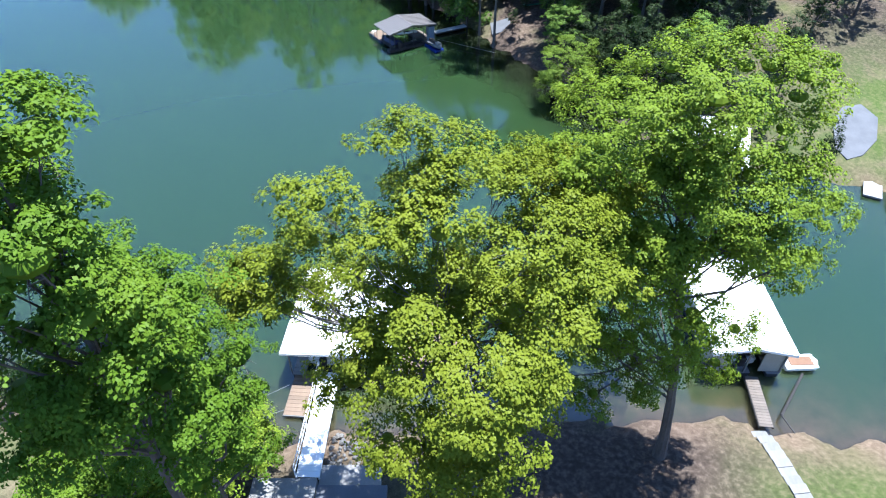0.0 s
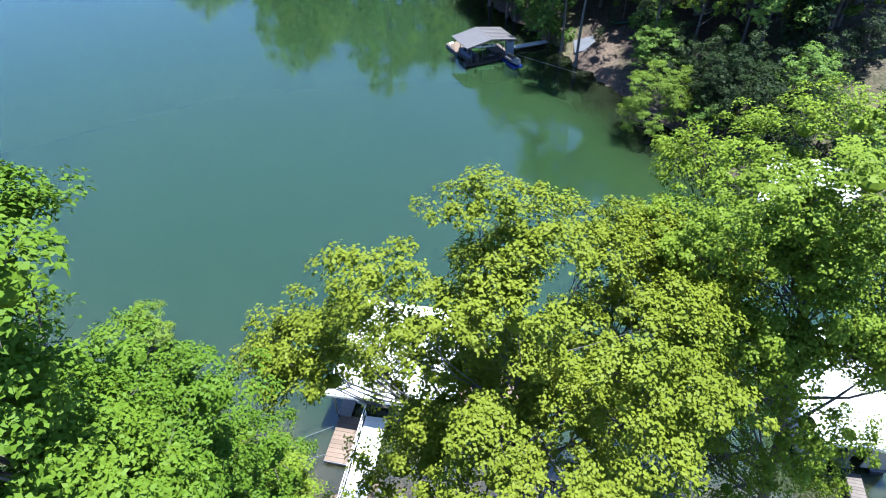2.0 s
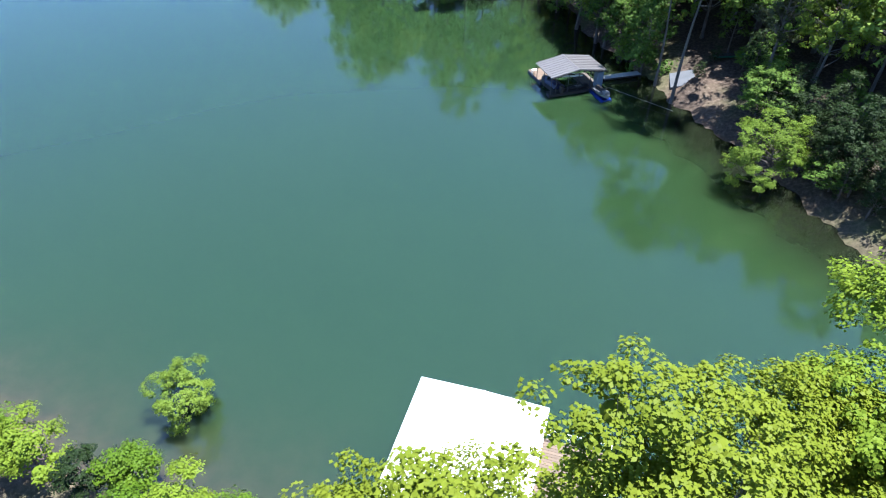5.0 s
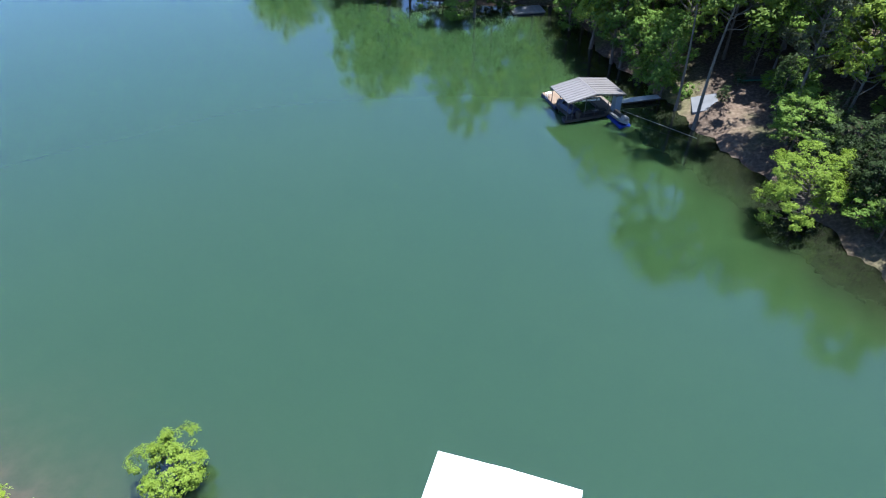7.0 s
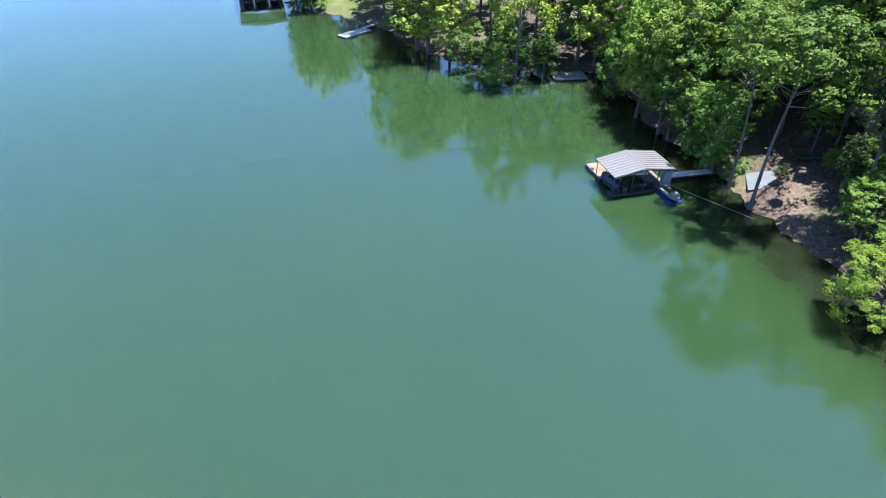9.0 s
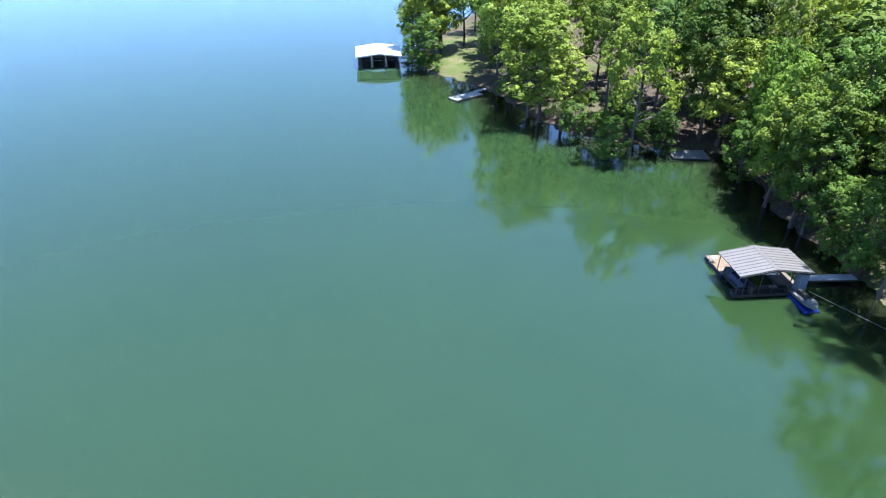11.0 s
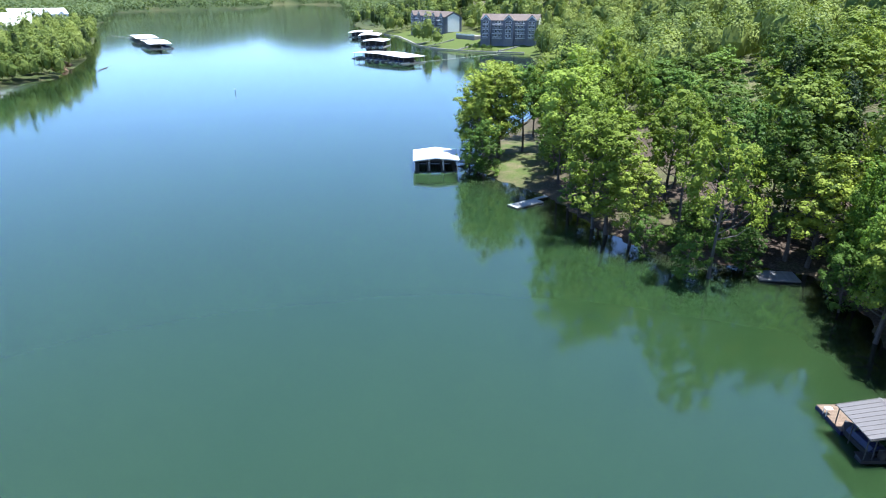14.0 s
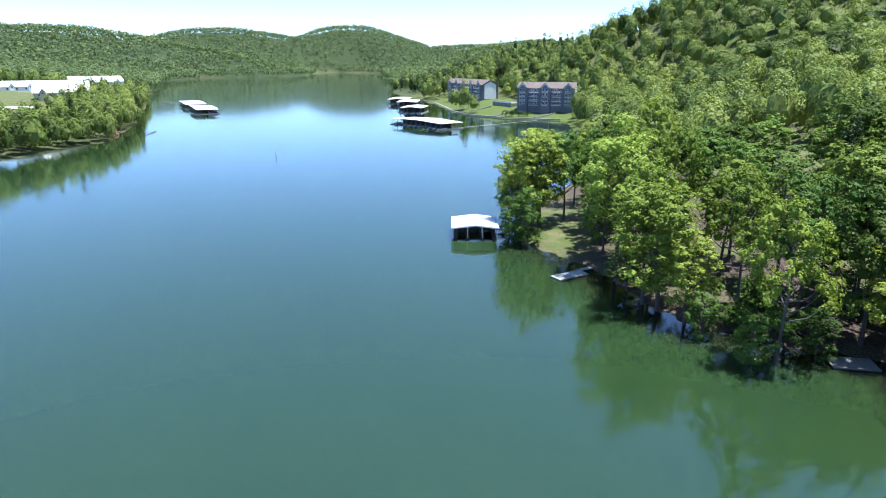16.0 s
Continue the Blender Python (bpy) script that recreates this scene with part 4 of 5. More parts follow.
for x, y, d in list(scatter(34, -75, 45, 50, 146, 3.6, lambda x, y, d: -1.6 < d < 2.2 and not (x < -10 and y > 100))):
    k = int(rng.choice([8, 9, 11, 4]))
    cedars = x > 9 and y < 84
    put(6 if cedars else k, x, y, rng.uniform(10, 17), rng.uniform(1.8, 2.6) if cedars else rng.uniform(3.0, 4.2))


# ---- distant woods, too many to count ----
def woods(name, label, seed, spots, tall, wide, cards, card, material, lobes=1, pines=0.0, swell=0.72):
    """Many trees as one mesh: each some rounded masses of leaves about its stem, or a narrow dark pine."""
    rg = np.random.default_rng(seed)
    x, y = np.array(spots).T
    z = height(x, y)
    n = len(x)
    h, w = rg.uniform(*tall, n) * (1 - 0.42 * bell(x, y, -40, 376, 75, 20)), rg.uniform(*wide, n)
    pine = rg.random(n) < pines
    tone = np.where(pine, rg.uniform(-0.12, 0.08, n), rg.beta(1.6, 1.5, n))
    h, w = np.where(pine, h * 1.12, h), np.where(pine, w * 0.66, w)
    mid, span = np.stack([x, y, z + 0.5 * h], -1), np.stack([w, w, 0.5 * h], -1)
    if lobes > 1:
        mid, span = np.repeat(mid, lobes, 0), np.repeat(span, lobes, 0)
        k = np.arange(lobes)
        a = rg.uniform(0, 6.283, (n, 1)) + k * 2.4
        out = np.where(k == 0, 0.0, rg.uniform(0.30, 0.56, (n, lobes)))
        up = np.where(k == 0, 0.74, rg.uniform(0.24, 0.70, (n, lobes)))
        out, up = np.where(pine[:, None], out * (1.0 - 0.7 * up), out), np.where(pine[:, None], 0.2 + 0.6 * k[::-1] / (lobes - 1), up)
        x, y = (x[:, None] + out * w[:, None] * np.cos(a)).ravel(), (y[:, None] + out * w[:, None] * np.sin(a)).ravel()
        lobe_h = h[:, None] * rg.uniform(0.36, 0.54, (n, lobes))
        z = (z[:, None] + up * h[:, None] - 0.55 * lobe_h).ravel()
        h, w, tone = lobe_h.ravel(), (w[:, None] * rg.uniform(0.45, 0.75, (n, lobes))).ravel(), np.repeat(tone, lobes)
        n *= lobes
    d = unit(rg.normal(size=(n, cards, 3)) + np.array([0, 0, 0.6]))
    lump = 1 + 0.28 * np.sin(3 * np.arctan2(d[..., 1], d[..., 0]) + rg.uniform(0, 6, (n, 1))) * (1 - np.abs(d[..., 2]))
    f = rg.uniform(0.82, 1.08, (n, cards)) * lump
    p = np.empty((n, cards, 3))
    p[..., 0] = x[:, None] + d[..., 0] * w[:, None] * f
    p[..., 1] = y[:, None] + d[..., 1] * w[:, None] * f
    p[..., 2] = z[:, None] + h[:, None] * (0.55 + 0.45 * d[..., 2] * f)
    crown = (p - mid[:, None]) / span[:, None]
    nor = unit(0.45 * d + 0.8 * unit(crown) + 0.18 * rg.normal(size=d.shape))
    t = np.repeat(tone, cards)
    q = leaf_tris(rg, p.reshape(-1, 3), nor.reshape(-1, 3), card, card * 0.75)
    if swell:
        q = np.concatenate([q, hearts(rg, mid[::lobes], span[::lobes] * (swell, swell, 0.9 * swell), 0)])
        t = np.concatenate([t, np.repeat(t[::cards * lobes], len(HEART[0]))])
    return tagged(new(name, quads_mesh(name, q, material, t)), label, "woods", kind="stuff")


BARE = [(-208, 414, 24), (-190, 410, 16), (-228, 418, 24), (-250, 434, 24), (-275, 455, 24), (-300, 482, 28), (-322, 494, 26), (-290, 472, 24), (-345, 514, 18), (-24, 412, 13), (-46, 413, 10), (-70, 418, 8), (-8, 406, 14), (10, 400, 12), (-92, 430, 7), (-37, 214, 13), (-34, 198, 10), (-160, 482, 9), (-330, 620, 10), (-40, 235, 18), (-112, 462, 9), (-296, 540, 13), (-303, 528, 10)]


def spots(seed, n, near_r, far_r, az0, az1, gap, inland, test=None, tries=6):
    """Places on land in a ring sector round the cove, azimuths in degrees left of north."""
    rg = np.random.default_rng(seed)
    r = np.sqrt(rg.uniform(near_r ** 2, far_r ** 2, n * tries))
    az = np.radians(rg.uniform(az0, az1, n * tries))
    x, y = -10 - r * np.sin(az), 30 + r * np.cos(az)
    ok = shore_distance(x, y) > inland
    for a, b, rr in BARE:
        ok &= (x - a) ** 2 + (y - b) ** 2 > rr * rr
    if test is not None:
        ok &= test(x, y)
    x, y = x[ok], y[ok]
    cell, out = {}, []
    for a, b in zip(x, y):
        c = (int(a // gap), int(b // gap))
        if any((a - p) ** 2 + (b - q) ** 2 < gap * gap * 0.7 for i in (-1, 0, 1) for j in (-1, 0, 1) for p, q in cell.get((c[0] + i, c[1] + j), ())):
            continue
        cell.setdefault(c, []).append((a, b))
        out.append((a, b))
        if len(out) >= n:
            break
    return out


woods("hillside_woods", "green mixed woodland rising behind the bank", 5, spots(61, 1100, 165, 440, -9, 40, 9.6, 3,
      lambda x, y: (y > 206) | (x > 62), tries=14), (14, 24), (4.4, 7.4), 118, 0.86, M_FAR, 5, 0.06, 0.66)
woods("hilltop_woods", "green mixed woodland covering the hilltop", 15, spots(71, 900, 440, 640, -9, 40, 9.6, 3, tries=14), (13, 24), (4.4, 7.4), 74, 1.15, M_FAR, 4, 0.12, 0.66)
woods("shore_woods", "green bushes and trees along the far lake bank", 6, spots(62, 330, 235, 480, 50, 84, 5.2, -1.5,
      lambda x, y: (x < -250) & (shore_distance(x, y) < 24), tries=120), (10, 19), (3.0, 5.2), 84, 0.85, M_FAR, 4, 0.08, 0.62)
woods("headland_woods", "green trees along the far lake headland", 16, spots(72, 300, 480, 760, 50, 76, 6.4, -0.5,
      lambda x, y: (shore_distance(x, y) < 17) | (x < -640), tries=80), (11, 20), (3.2, 5.4), 46, 1.15, M_FAR, 4, 0.06, 0.62)
woods("point_woods", "dark green trees on the wooded point", 8, spots(64, 900, 540, 1600, 20, 46, 9.0, 3, tries=30), (13, 22), (4.2, 6.5), 26, 2.0, M_FAR, 3, 0.3, 0.68)
woods("far_hill_woods", "hazy green forest covering the far hills", 7, spots(63, 8000, 1550, 3300, 22, 74, 13.5, -1, tries=10), (13, 22), (6.5, 14.0), 20, 5.4, M_HAZED_HILL, swell=0)
woods("near_hill_woods", "hazy green forest on the hills across the lake", 9, spots(67, 5200, 880, 1560, 24, 74, 9.0, -1, tries=14), (12, 20), (4.5, 8.0), 30, 3.1, M_HAZED_HILL, swell=0)
woods("tall_shore_woods", "taller dark green trees beside the lake houses", 12, spots(66, 90, 330, 680, 58, 74, 7.0, 4, lambda x, y: bell(x, y, -600, 345, 40, 40) + bell(x, y, -640, 250, 50, 60) > 0.35, tries=120),
      (14, 20), (4.0, 6.0), 60, 1.3, M_FAR, 4, 0.2)


# ---- docks and boathouses ----
def ribs_roof(name, w0, w1, y0, y1, eave, ridge, x_ridge, material, parent, gap=0.45, label=""):
    """Two pitched sheets of metal, ridge along y, with raised seams on each."""
    for xa, xb, za, zb in ((w0, x_ridge, eave, ridge), (x_ridge, w1, ridge, eave)):
        roof = part("roof_sheet", prism([(xa, za), (xb, zb), (xb, zb + 0.06), (xa, za + 0.06)], y0, y1), material, parent, label)
        if gap:
            n = max(2, int((y1 - y0) / gap))
            me = mesh_of("seam", prism([(xa, za + 0.055), (xb, zb + 0.055), (xb, zb + 0.10), (xa, za + 0.10)], -0.02, 0.02), material)
            for i in range(n + 1):
                share("seam", me, roof, pose(0, min(max(y0 + (y1 - y0) * i / n, y0 + 0.03), y1 - 0.03), 0))
    part("ridge_cap", prism([(x_ridge - 0.16, ridge + 0.055), (x_ridge, ridge + 0.115), (x_ridge + 0.16, ridge + 0.055), (x_ridge, ridge + 0.075)], y0 - 0.01, y1 + 0.01), material, parent)


def boards(parent, x0, x1, y0, y1, z, material, width=0.2, along="x", thick=0.04, name="plank"):
    """A run of separate deck boards; along: the way that they lie."""
    if along == "x":
        me = mesh_of(name, box(x0, 0.006, 0, x1, width - 0.006, thick, 0.004), material)
        for i in range(int((y1 - y0) / width + 1e-6)):
            share(name, me, parent, pose(0, y0 + i * width, z))
    else:
        me = mesh_of(name, box(0.006, y0, 0, width - 0.006, y1, thick, 0.004), material)
        for i in range(int((x1 - x0) / width + 1e-6)):
            share(name, me, parent, pose(x0 + i * width, 0, z))


def posts(parent, spots_xy, z0, z1, material, r=0.055):
    me = mesh_of("post", box(-r, -r, 0, r, r, 1, 0), material)
    for x, y in spots_xy:
        share("post", me, parent, pose(x, y, z0) @ Matrix.Diagonal((1, 1, z1 - z0, 1)))


def railing(parent, p, q, z, h, material, n=6, rails=2):
    p, q = Vector(p), Vector(q)
    for i in range(rails):
        zz = z + h * (i + 1) / rails
        part("rail", tube((p.x, p.y, zz), (q.x, q.y, zz), 0.03, sides=6), material, parent)
    for i in range(n + 1):
        c = p.lerp(q, i / n)
        part("rail_post", tube((c.x, c.y, z), (c.x, c.y, z + h), 0.03, sides=6), material, parent)


M_PALEDECK = plain("pale_deck_board", (0.2772, 0.2772, 0.264), (0.396, 0.396, 0.3762), 0.75, 1.5, 26, stretch=(1, 0.2, 1), vary=0.25)
M_DARKSTEEL = plain("dark_steel", (0.0462, 0.0462, 0.0495), (0.0858, 0.0858, 0.0924), 0.5, 2, 30, metal=0.4, strength=0.1)
# the grey-roofed dock on the far bank: x towards its bank, y towards the lake
DOCK_A = pose(-7.0, 79.3, 0, 0, 0, 32)
d = thing("grey_roofed_dock", "floating boat dock with a grey metal gable roof, at the bank", "boat dock", DOCK_A)
ribs_roof("roof", -0.15, 7.05, -0.35, 4.1, 2.62, 3.2, 3.3, M_GREY_ROOF, d)
part("fascia", prism([(-0.15, 2.50), (3.3, 3.08), (7.05, 2.50), (7.05, 2.60), (3.3, 3.18), (-0.15, 2.60)], -0.40, -0.352), M_DARK, d)
part("fascia", prism([(-0.15, 2.50), (3.3, 3.08), (7.05, 2.50), (7.05, 2.60), (3.3, 3.18), (-0.15, 2.60)], 4.102, 4.15), M_DARK, d)
part("beam", box(0.0, -0.2, 2.46, 0.12, 4.0, 2.6), M_STEEL, d)
part("beam", box(6.75, -0.2, 2.46, 6.87, 4.0, 2.6), M_STEEL, d)
posts(d, [(0.1, 0.05), (0.75, 0.05), (2.3, 0.05), (3.6, 0.05), (5.2, 0.05), (6.8, 0.05), (0.1, 2.0), (0.1, 3.9), (3.6, 3.9), (6.8, 2.0), (6.8, 3.9)], 0.4, 2.66, M_DARKSTEEL, 0.032)
part("deck_frame", box(-0.05, -0.08, 0.12, 5.3, 0.05, 0.42), M_DARK, d, "dark rim of the deck")
part("deck_frame", box(5.0, 0.06, 0.12, 5.12, 4.2, 0.38), M_DARK, d)
part("float", box(0.0, 0.08, -0.15, 5.0, 0.9, 0.3, 0.05), M_FLOAT, d)
part("float", box(5.2, 0.08, -0.15, 6.9, 4.1, 0.3, 0.05), M_FLOAT, d)
part("float", box(0.45, 3.5, -0.15, 2.4, 7.2, 0.32, 0.05), M_NAVY, d, "dark blue float under the swim platform")
boards(d, 0.0, 5.1, 0.06, 1.06, 0.36, M_DARK)
boards(d, 5.14, 6.95, 0.0, 4.2, 0.36, M_DECK)
boards(d, 0.45, 2.4, 3.5, 7.1, 0.40, M_TAN)
part("railing_bar", tube((0.02, 0.0, 1.35), (5.2, 0.0, 1.35), 0.02, sides=6), M_DARKSTEEL, d)
part("locker", box(6.05, -0.1, 0.42, 6.85, 0.75, 2.35, 0.04), M_PALEBLUE, d, "pale blue upright storage locker")
part("ladder", tube((0.4, 5.6, 0.3), (0.4, 5.6, 1.0), 0.03, sides=6), M_WHITE, d, "white swim ladder")
part("ladder", tube((0.4, 6.0, 0.3), (0.4, 6.0, 1.0), 0.03, sides=6), M_WHITE, d, "white swim ladder")
part("ladder_step", box(0.34, 5.6, 0.98, 0.95, 6.0, 1.02), M_WHITE, d)


def hull(length, beam, depth, bow=0.35, bm=None, sections=9):
    """A boat's hull along y, bow at +y, keel at z 0."""
    bm = bm or bmesh.new()
    rings = []
    for i in range(sections):
        s = i / (sections - 1)
        w = beam / 2 * (1 - max(0, (s - (1 - bow)) / bow) ** 2.2 * 0.96)
        k = 0.0 + 0.5 * depth * max(0, (s - 0.65) / 0.35) ** 2
        top = depth * (1 + 0.18 * s * s)
        y = -length / 2 + length * s
        rings.append([bm.verts.new(c) for c in ((-w, y, top), (-w * 0.92, y, depth * 0.45 + k * 0.4), (0, y, k), (w * 0.92, y, depth * 0.45 + k * 0.4), (w, y, top))])
    for a, b in zip(rings, rings[1:]):
        for i in range(4):
            bm.faces.new((a[i], a[i + 1], b[i + 1], b[i]))
        bm.faces.new((a[4], a[0], b[0], b[4]))
    bm.faces.new(rings[0])
    bm.faces.new(rings[-1][::-1])
    bmesh.ops.recalc_face_normals(bm, faces=bm.faces)
    return bm


def motor_boat(m, label, cover, length=5.6, beam=2.2, shell=None):
    b = thing("motor_boat", label, "boat", m, "boats at the docks")
    part("hull", hull(length, beam, 0.85), shell or M_WHITE, b)
    part("boat_cover", prism([(-beam * 0.46, 0.9), (-beam * 0.3, 1.25), (0, 1.42), (beam * 0.3, 1.25), (beam * 0.46, 0.9)], -length * 0.46, length * 0.22), cover, b)
    part("windscreen", prism([(-beam * 0.36, 0.95), (-beam * 0.3, 1.5), (beam * 0.3, 1.5), (beam * 0.36, 0.95)], length * 0.05, length * 0.09), M_GLASS, b)
    part("outboard_motor", box(-0.22, -length / 2 - 0.5, 0.5, 0.22, -length / 2, 1.35, 0.08), M_DARK, b)
    return b


motor_boat(DOCK_A @ pose(1.35, 2.35, -0.1, 0, 0, 5), "small dark boat under a blue cover in the dock slip", M_NAVY, 3.9, 1.7, M_FLOAT)
k = thing("kayak", "white kayak hung under the dock roof", "kayak", DOCK_A @ pose(3.5, 1.9, 1.3, 0, 8, 80))
part("hull", hull(2.9, 0.7, 0.3, 0.5), M_WHITE, k)
part("cockpit_rim", prism([(-0.2, 0.31), (-0.14, 0.35), (0.14, 0.35), (0.2, 0.31)], -0.5, 0.3), M_DARK, k)
k = thing("kayak", "dark kayak lying on the dock deck", "kayak", DOCK_A @ pose(3.9, 0.62, 0.41, 0, 0, 90))
part("hull", hull(2.8, 0.62, 0.3, 0.5), M_FLOAT, k)
part("cockpit_rim", prism([(-0.2, 0.31), (-0.14, 0.35), (0.14, 0.35), (0.2, 0.31)], -0.5, 0.3), M_STEEL, k)


def jet_ski(m, label):
    j = thing("jet_ski", label, "jet ski", m)
    part("hull", hull(3.1, 1.15, 0.5, 0.45), M_STEEL, j, "pale grey and dark hull")
    part("seat", prism([(-0.24, 0.5), (-0.18, 0.85), (0.18, 0.85), (0.24, 0.5)], -1.3, 0.35), M_DARK, j, "black seat")
    part("cowl", prism([(-0.36, 0.5), (-0.26, 0.86), (0.26, 0.86), (0.36, 0.5)], 0.4, 1.15), M_GREYDECK, j, "grey front cowl")
    part("handlebar", tube((-0.36, 0.42, 1.02), (0.36, 0.42, 1.02), 0.035, sides=6), M_DARK, j)
    return j


p = thing("jet_ski_float", "bright blue floating jet ski ramp beside the dock", "float", DOCK_A @ pose(5.95, -0.1, 0))
part("ramp", prism([(-0.72, -0.1), (-0.66, 0.24), (-0.46, 0.27), (-0.36, 0.14), (0.36, 0.14), (0.46, 0.27), (0.66, 0.24), (0.72, -0.1)], -2.7, 0.1), M_BLUE, p)
for sx in (-0.56, 0.56):
    part("pontoon", tube((sx, -2.8, 0.04), (sx, 0.0, 0.04), 0.16, sides=10), M_BLUE, p)
jet_ski(DOCK_A @ pose(5.95, -1.75, 0.24, 3, 0, 180), "grey jet ski on a blue floating ramp")
g = thing("gangway", "narrow stony-looking gangway from the dock to the bank", "gangway", pose(-1.2, 85.5, 0, 0, 0, 29))
boards(g, 0.0, 5.2, -0.5, 0.5, 0.42, M_PALEDECK, 0.22, "y")
part("stringer", box(0, -0.55, 0.26, 5.2, -0.47, 0.42), M_DARK, g)
part("stringer", box(0, 0.47, 0.26, 5.2, 0.55, 0.42), M_DARK, g)
c = thing("mooring_cable", "thin mooring cable from the dock to the bank", "cable")
part("strand", tube((-0.8, 83.0, 0.5), (7.0, 78.8, 0.35), 0.018, sides=5), M_STEEL, c)


def covered_dock(m, label, w, dp, eave, rise, roof, name="covered_dock", bays=3, group="", post_m=M_STEEL, deck_m=M_GREYDECK):
    """A floating dock under one low gable roof, its gable ends at y 0 and dp."""
    b = thing(name, label, "boat dock", m, group)
    o = 0.35
    ribs_roof("roof", -o, w + o, -o, dp + o, eave, eave + rise, w / 2, roof, b, 0.6)
    for y in (-o - 0.05, dp + o + 0.002):
        part("fascia", prism([(-o, eave - 0.22), (w / 2, eave + rise - 0.22), (w + o, eave - 0.22), (w + o, eave - 0.01), (w / 2, eave + rise - 0.01), (-o, eave - 0.01)], y, y + 0.048), M_WHITE, b)
    for x in (-o, w + o - 0.06):
        part("gutter", box(x, -o, eave - 0.16, x + 0.06, dp + o, eave - 0.01), M_WHITE, b)
    posts(b, [(w * i / bays, y) for i in range(bays + 1) for y in (0.1, dp / 2, dp - 0.1)], 0.35, eave + 0.02, post_m, 0.05)
    for i in range(bays + 1):
        x = w * i / bays
        x = min(max(x, 0.45), w - 0.45)
        part("finger_float", box(x - 0.4, 0.0, -0.15, x + 0.4, dp, 0.3, 0.04), M_FLOAT, b)
        boards(b, x - 0.45, x + 0.45, 0.0, dp, 0.34, deck_m, 0.3)
    part("back_float", box(0, dp + 0.01, -0.15, w, dp + 1.2, 0.3, 0.04), M_FLOAT, b)
    boards(b, 0.0, w, dp + 0.01, dp + 1.2, 0.34, M_GREYDECK, 0.24, "x")
    # the back is open: a dark panel is added for the interior's shade
    part("back_shade", box(0.05, dp - 0.04, 0.4, w - 0.05, dp - 0.01, eave - 0.36), M_DARK, b, "dark panel standing in for the shade at the back")
    part("truss", box(0, 0.05, eave - 0.35, w, 0.15, eave - 0.2), M_DARK, b)
    part("truss", box(0, dp - 0.15, eave - 0.35, w, dp - 0.05, eave - 0.2), M_DARK, b)
    return b


# the white-roofed boathouse under the oak
LH = pose(-10.35, 26.4, 0, 0, 0, -3.2)
b = covered_dock(LH, "white metal-roofed floating boathouse under the oak tree", 7.3, 7.4, 3.05, 0.14, M_WHITE_ROOF, "boathouse", 2)
boards(b, 7.35, 11.6, 0.4, 7.4, 0.5, M_TAN, 0.2)
part("side_float", box(7.4, 0.4, -0.15, 11.5, 7.4, 0.46, 0.05), M_FLOAT, b)
railing(b, (7.6, 7.35, 0), (11.6, 7.35, 0), 0.54, 1.0, M_WHITE, 5)
railing(b, (11.55, 0.5, 0), (11.55, 7.35, 0), 0.54, 1.0, M_WHITE, 6)
motor_boat(LH @ pose(2.0, 4.0, -0.15), "white motor boat in the boathouse slip", M_DARK)
# the white-roofed boathouse in the cove
RH = pose(18.25, 26.6, 0, 0, 0, -1.5)
b = covered_dock(RH, "white metal-roofed floating boathouse in the cove", 4.9, 8.2, 2.75, 0.62, M_WHITE_ROOF, "boathouse", 2)
for x0, x1 in ((0.0, 1.45), (3.45, 4.9)):
    part("end_wall", box(x0, 0.16, 0.4, x1, 0.24, 2.55), M_CREAM, b, "cream panel wall")
part("side_wall", box(-0.02, 0.25, 0.4, 0.04, 8.1, 2.6), M_CREAM, b, "cream panel wall")
part("side_wall", box(4.86, 0.25, 0.4, 4.92, 8.1, 2.6), M_CREAM, b, "cream panel wall")
motor_boat(RH @ pose(2.45, 3.8, -0.15), "white motor boat inside the boathouse", M_DARK)
# the white-roofed boathouse on the cove's far side
covered_dock(pose(21.2, 50.3, 0, 0, 0, -22), "white metal-roofed floating boathouse at the far side of the cove", 7.0, 7.5, 2.9, 0.6, M_WHITE_ROOF, "boathouse", 2)
# the white-roofed dock off the point
DH = pose(-84.8, 132.6, 0, 0, 0, 34)
# dark deck boards stand in for the shade under this roof
covered_dock(DH, "white metal-roofed open boat dock off the wooded point", 8.8, 8.6, 2.6, 0.55, M_WHITE_ROOF, "boathouse", 3, post_m=M_WHITE, deck_m=M_DARK)
g = thing("gangway", "grey gangway with rails from the boat dock to the point", "gangway", DH @ pose(9.0, 6.5, 0, 0, 0, -8))
boards(g, 0.0, 7.0, -0.6, 0.6, 0.5, M_GREYDECK, 0.3, "y")
railing(g, (0, 0.6, 0), (7, 0.6, 0), 0.54, 0.95, M_STEEL, 6)
railing(g, (0, -0.6, 0), (7, -0.6, 0), 0.54, 0.95, M_STEEL, 6)




def swim_platform(m, label, w, dp, tongue, material):
    s = thing("floating_platform", label, "dock", m)
    part("float", box(0.05, 0.05, -0.12, w - 0.05, dp - 0.05, 0.24, 0.04), M_FLOAT, s)
    part("rim", box(0, -0.03, 0.14, w, 0.02, 0.31), M_GREYDECK, s)
    boards(s, 0, w, 0.03, dp, 0.27, material, 0.3)
    if tongue:
        boards(s, w + 0.02, w + tongue, dp * 0.62, dp * 0.62 + 0.9, 0.3, material, 0.3, "y")
        part("stringer", box(w, dp * 0.62 - 0.06, 0.16, w + tongue, dp * 0.62 - 0.01, 0.3), M_DARK, s)
    return s


swim_platform(pose(-56.6, 121.8, 0, 0, 0, 66), "pale grey floating swim platform at the bank", 6.2, 2.7, 3.0, M_PALEDECK)
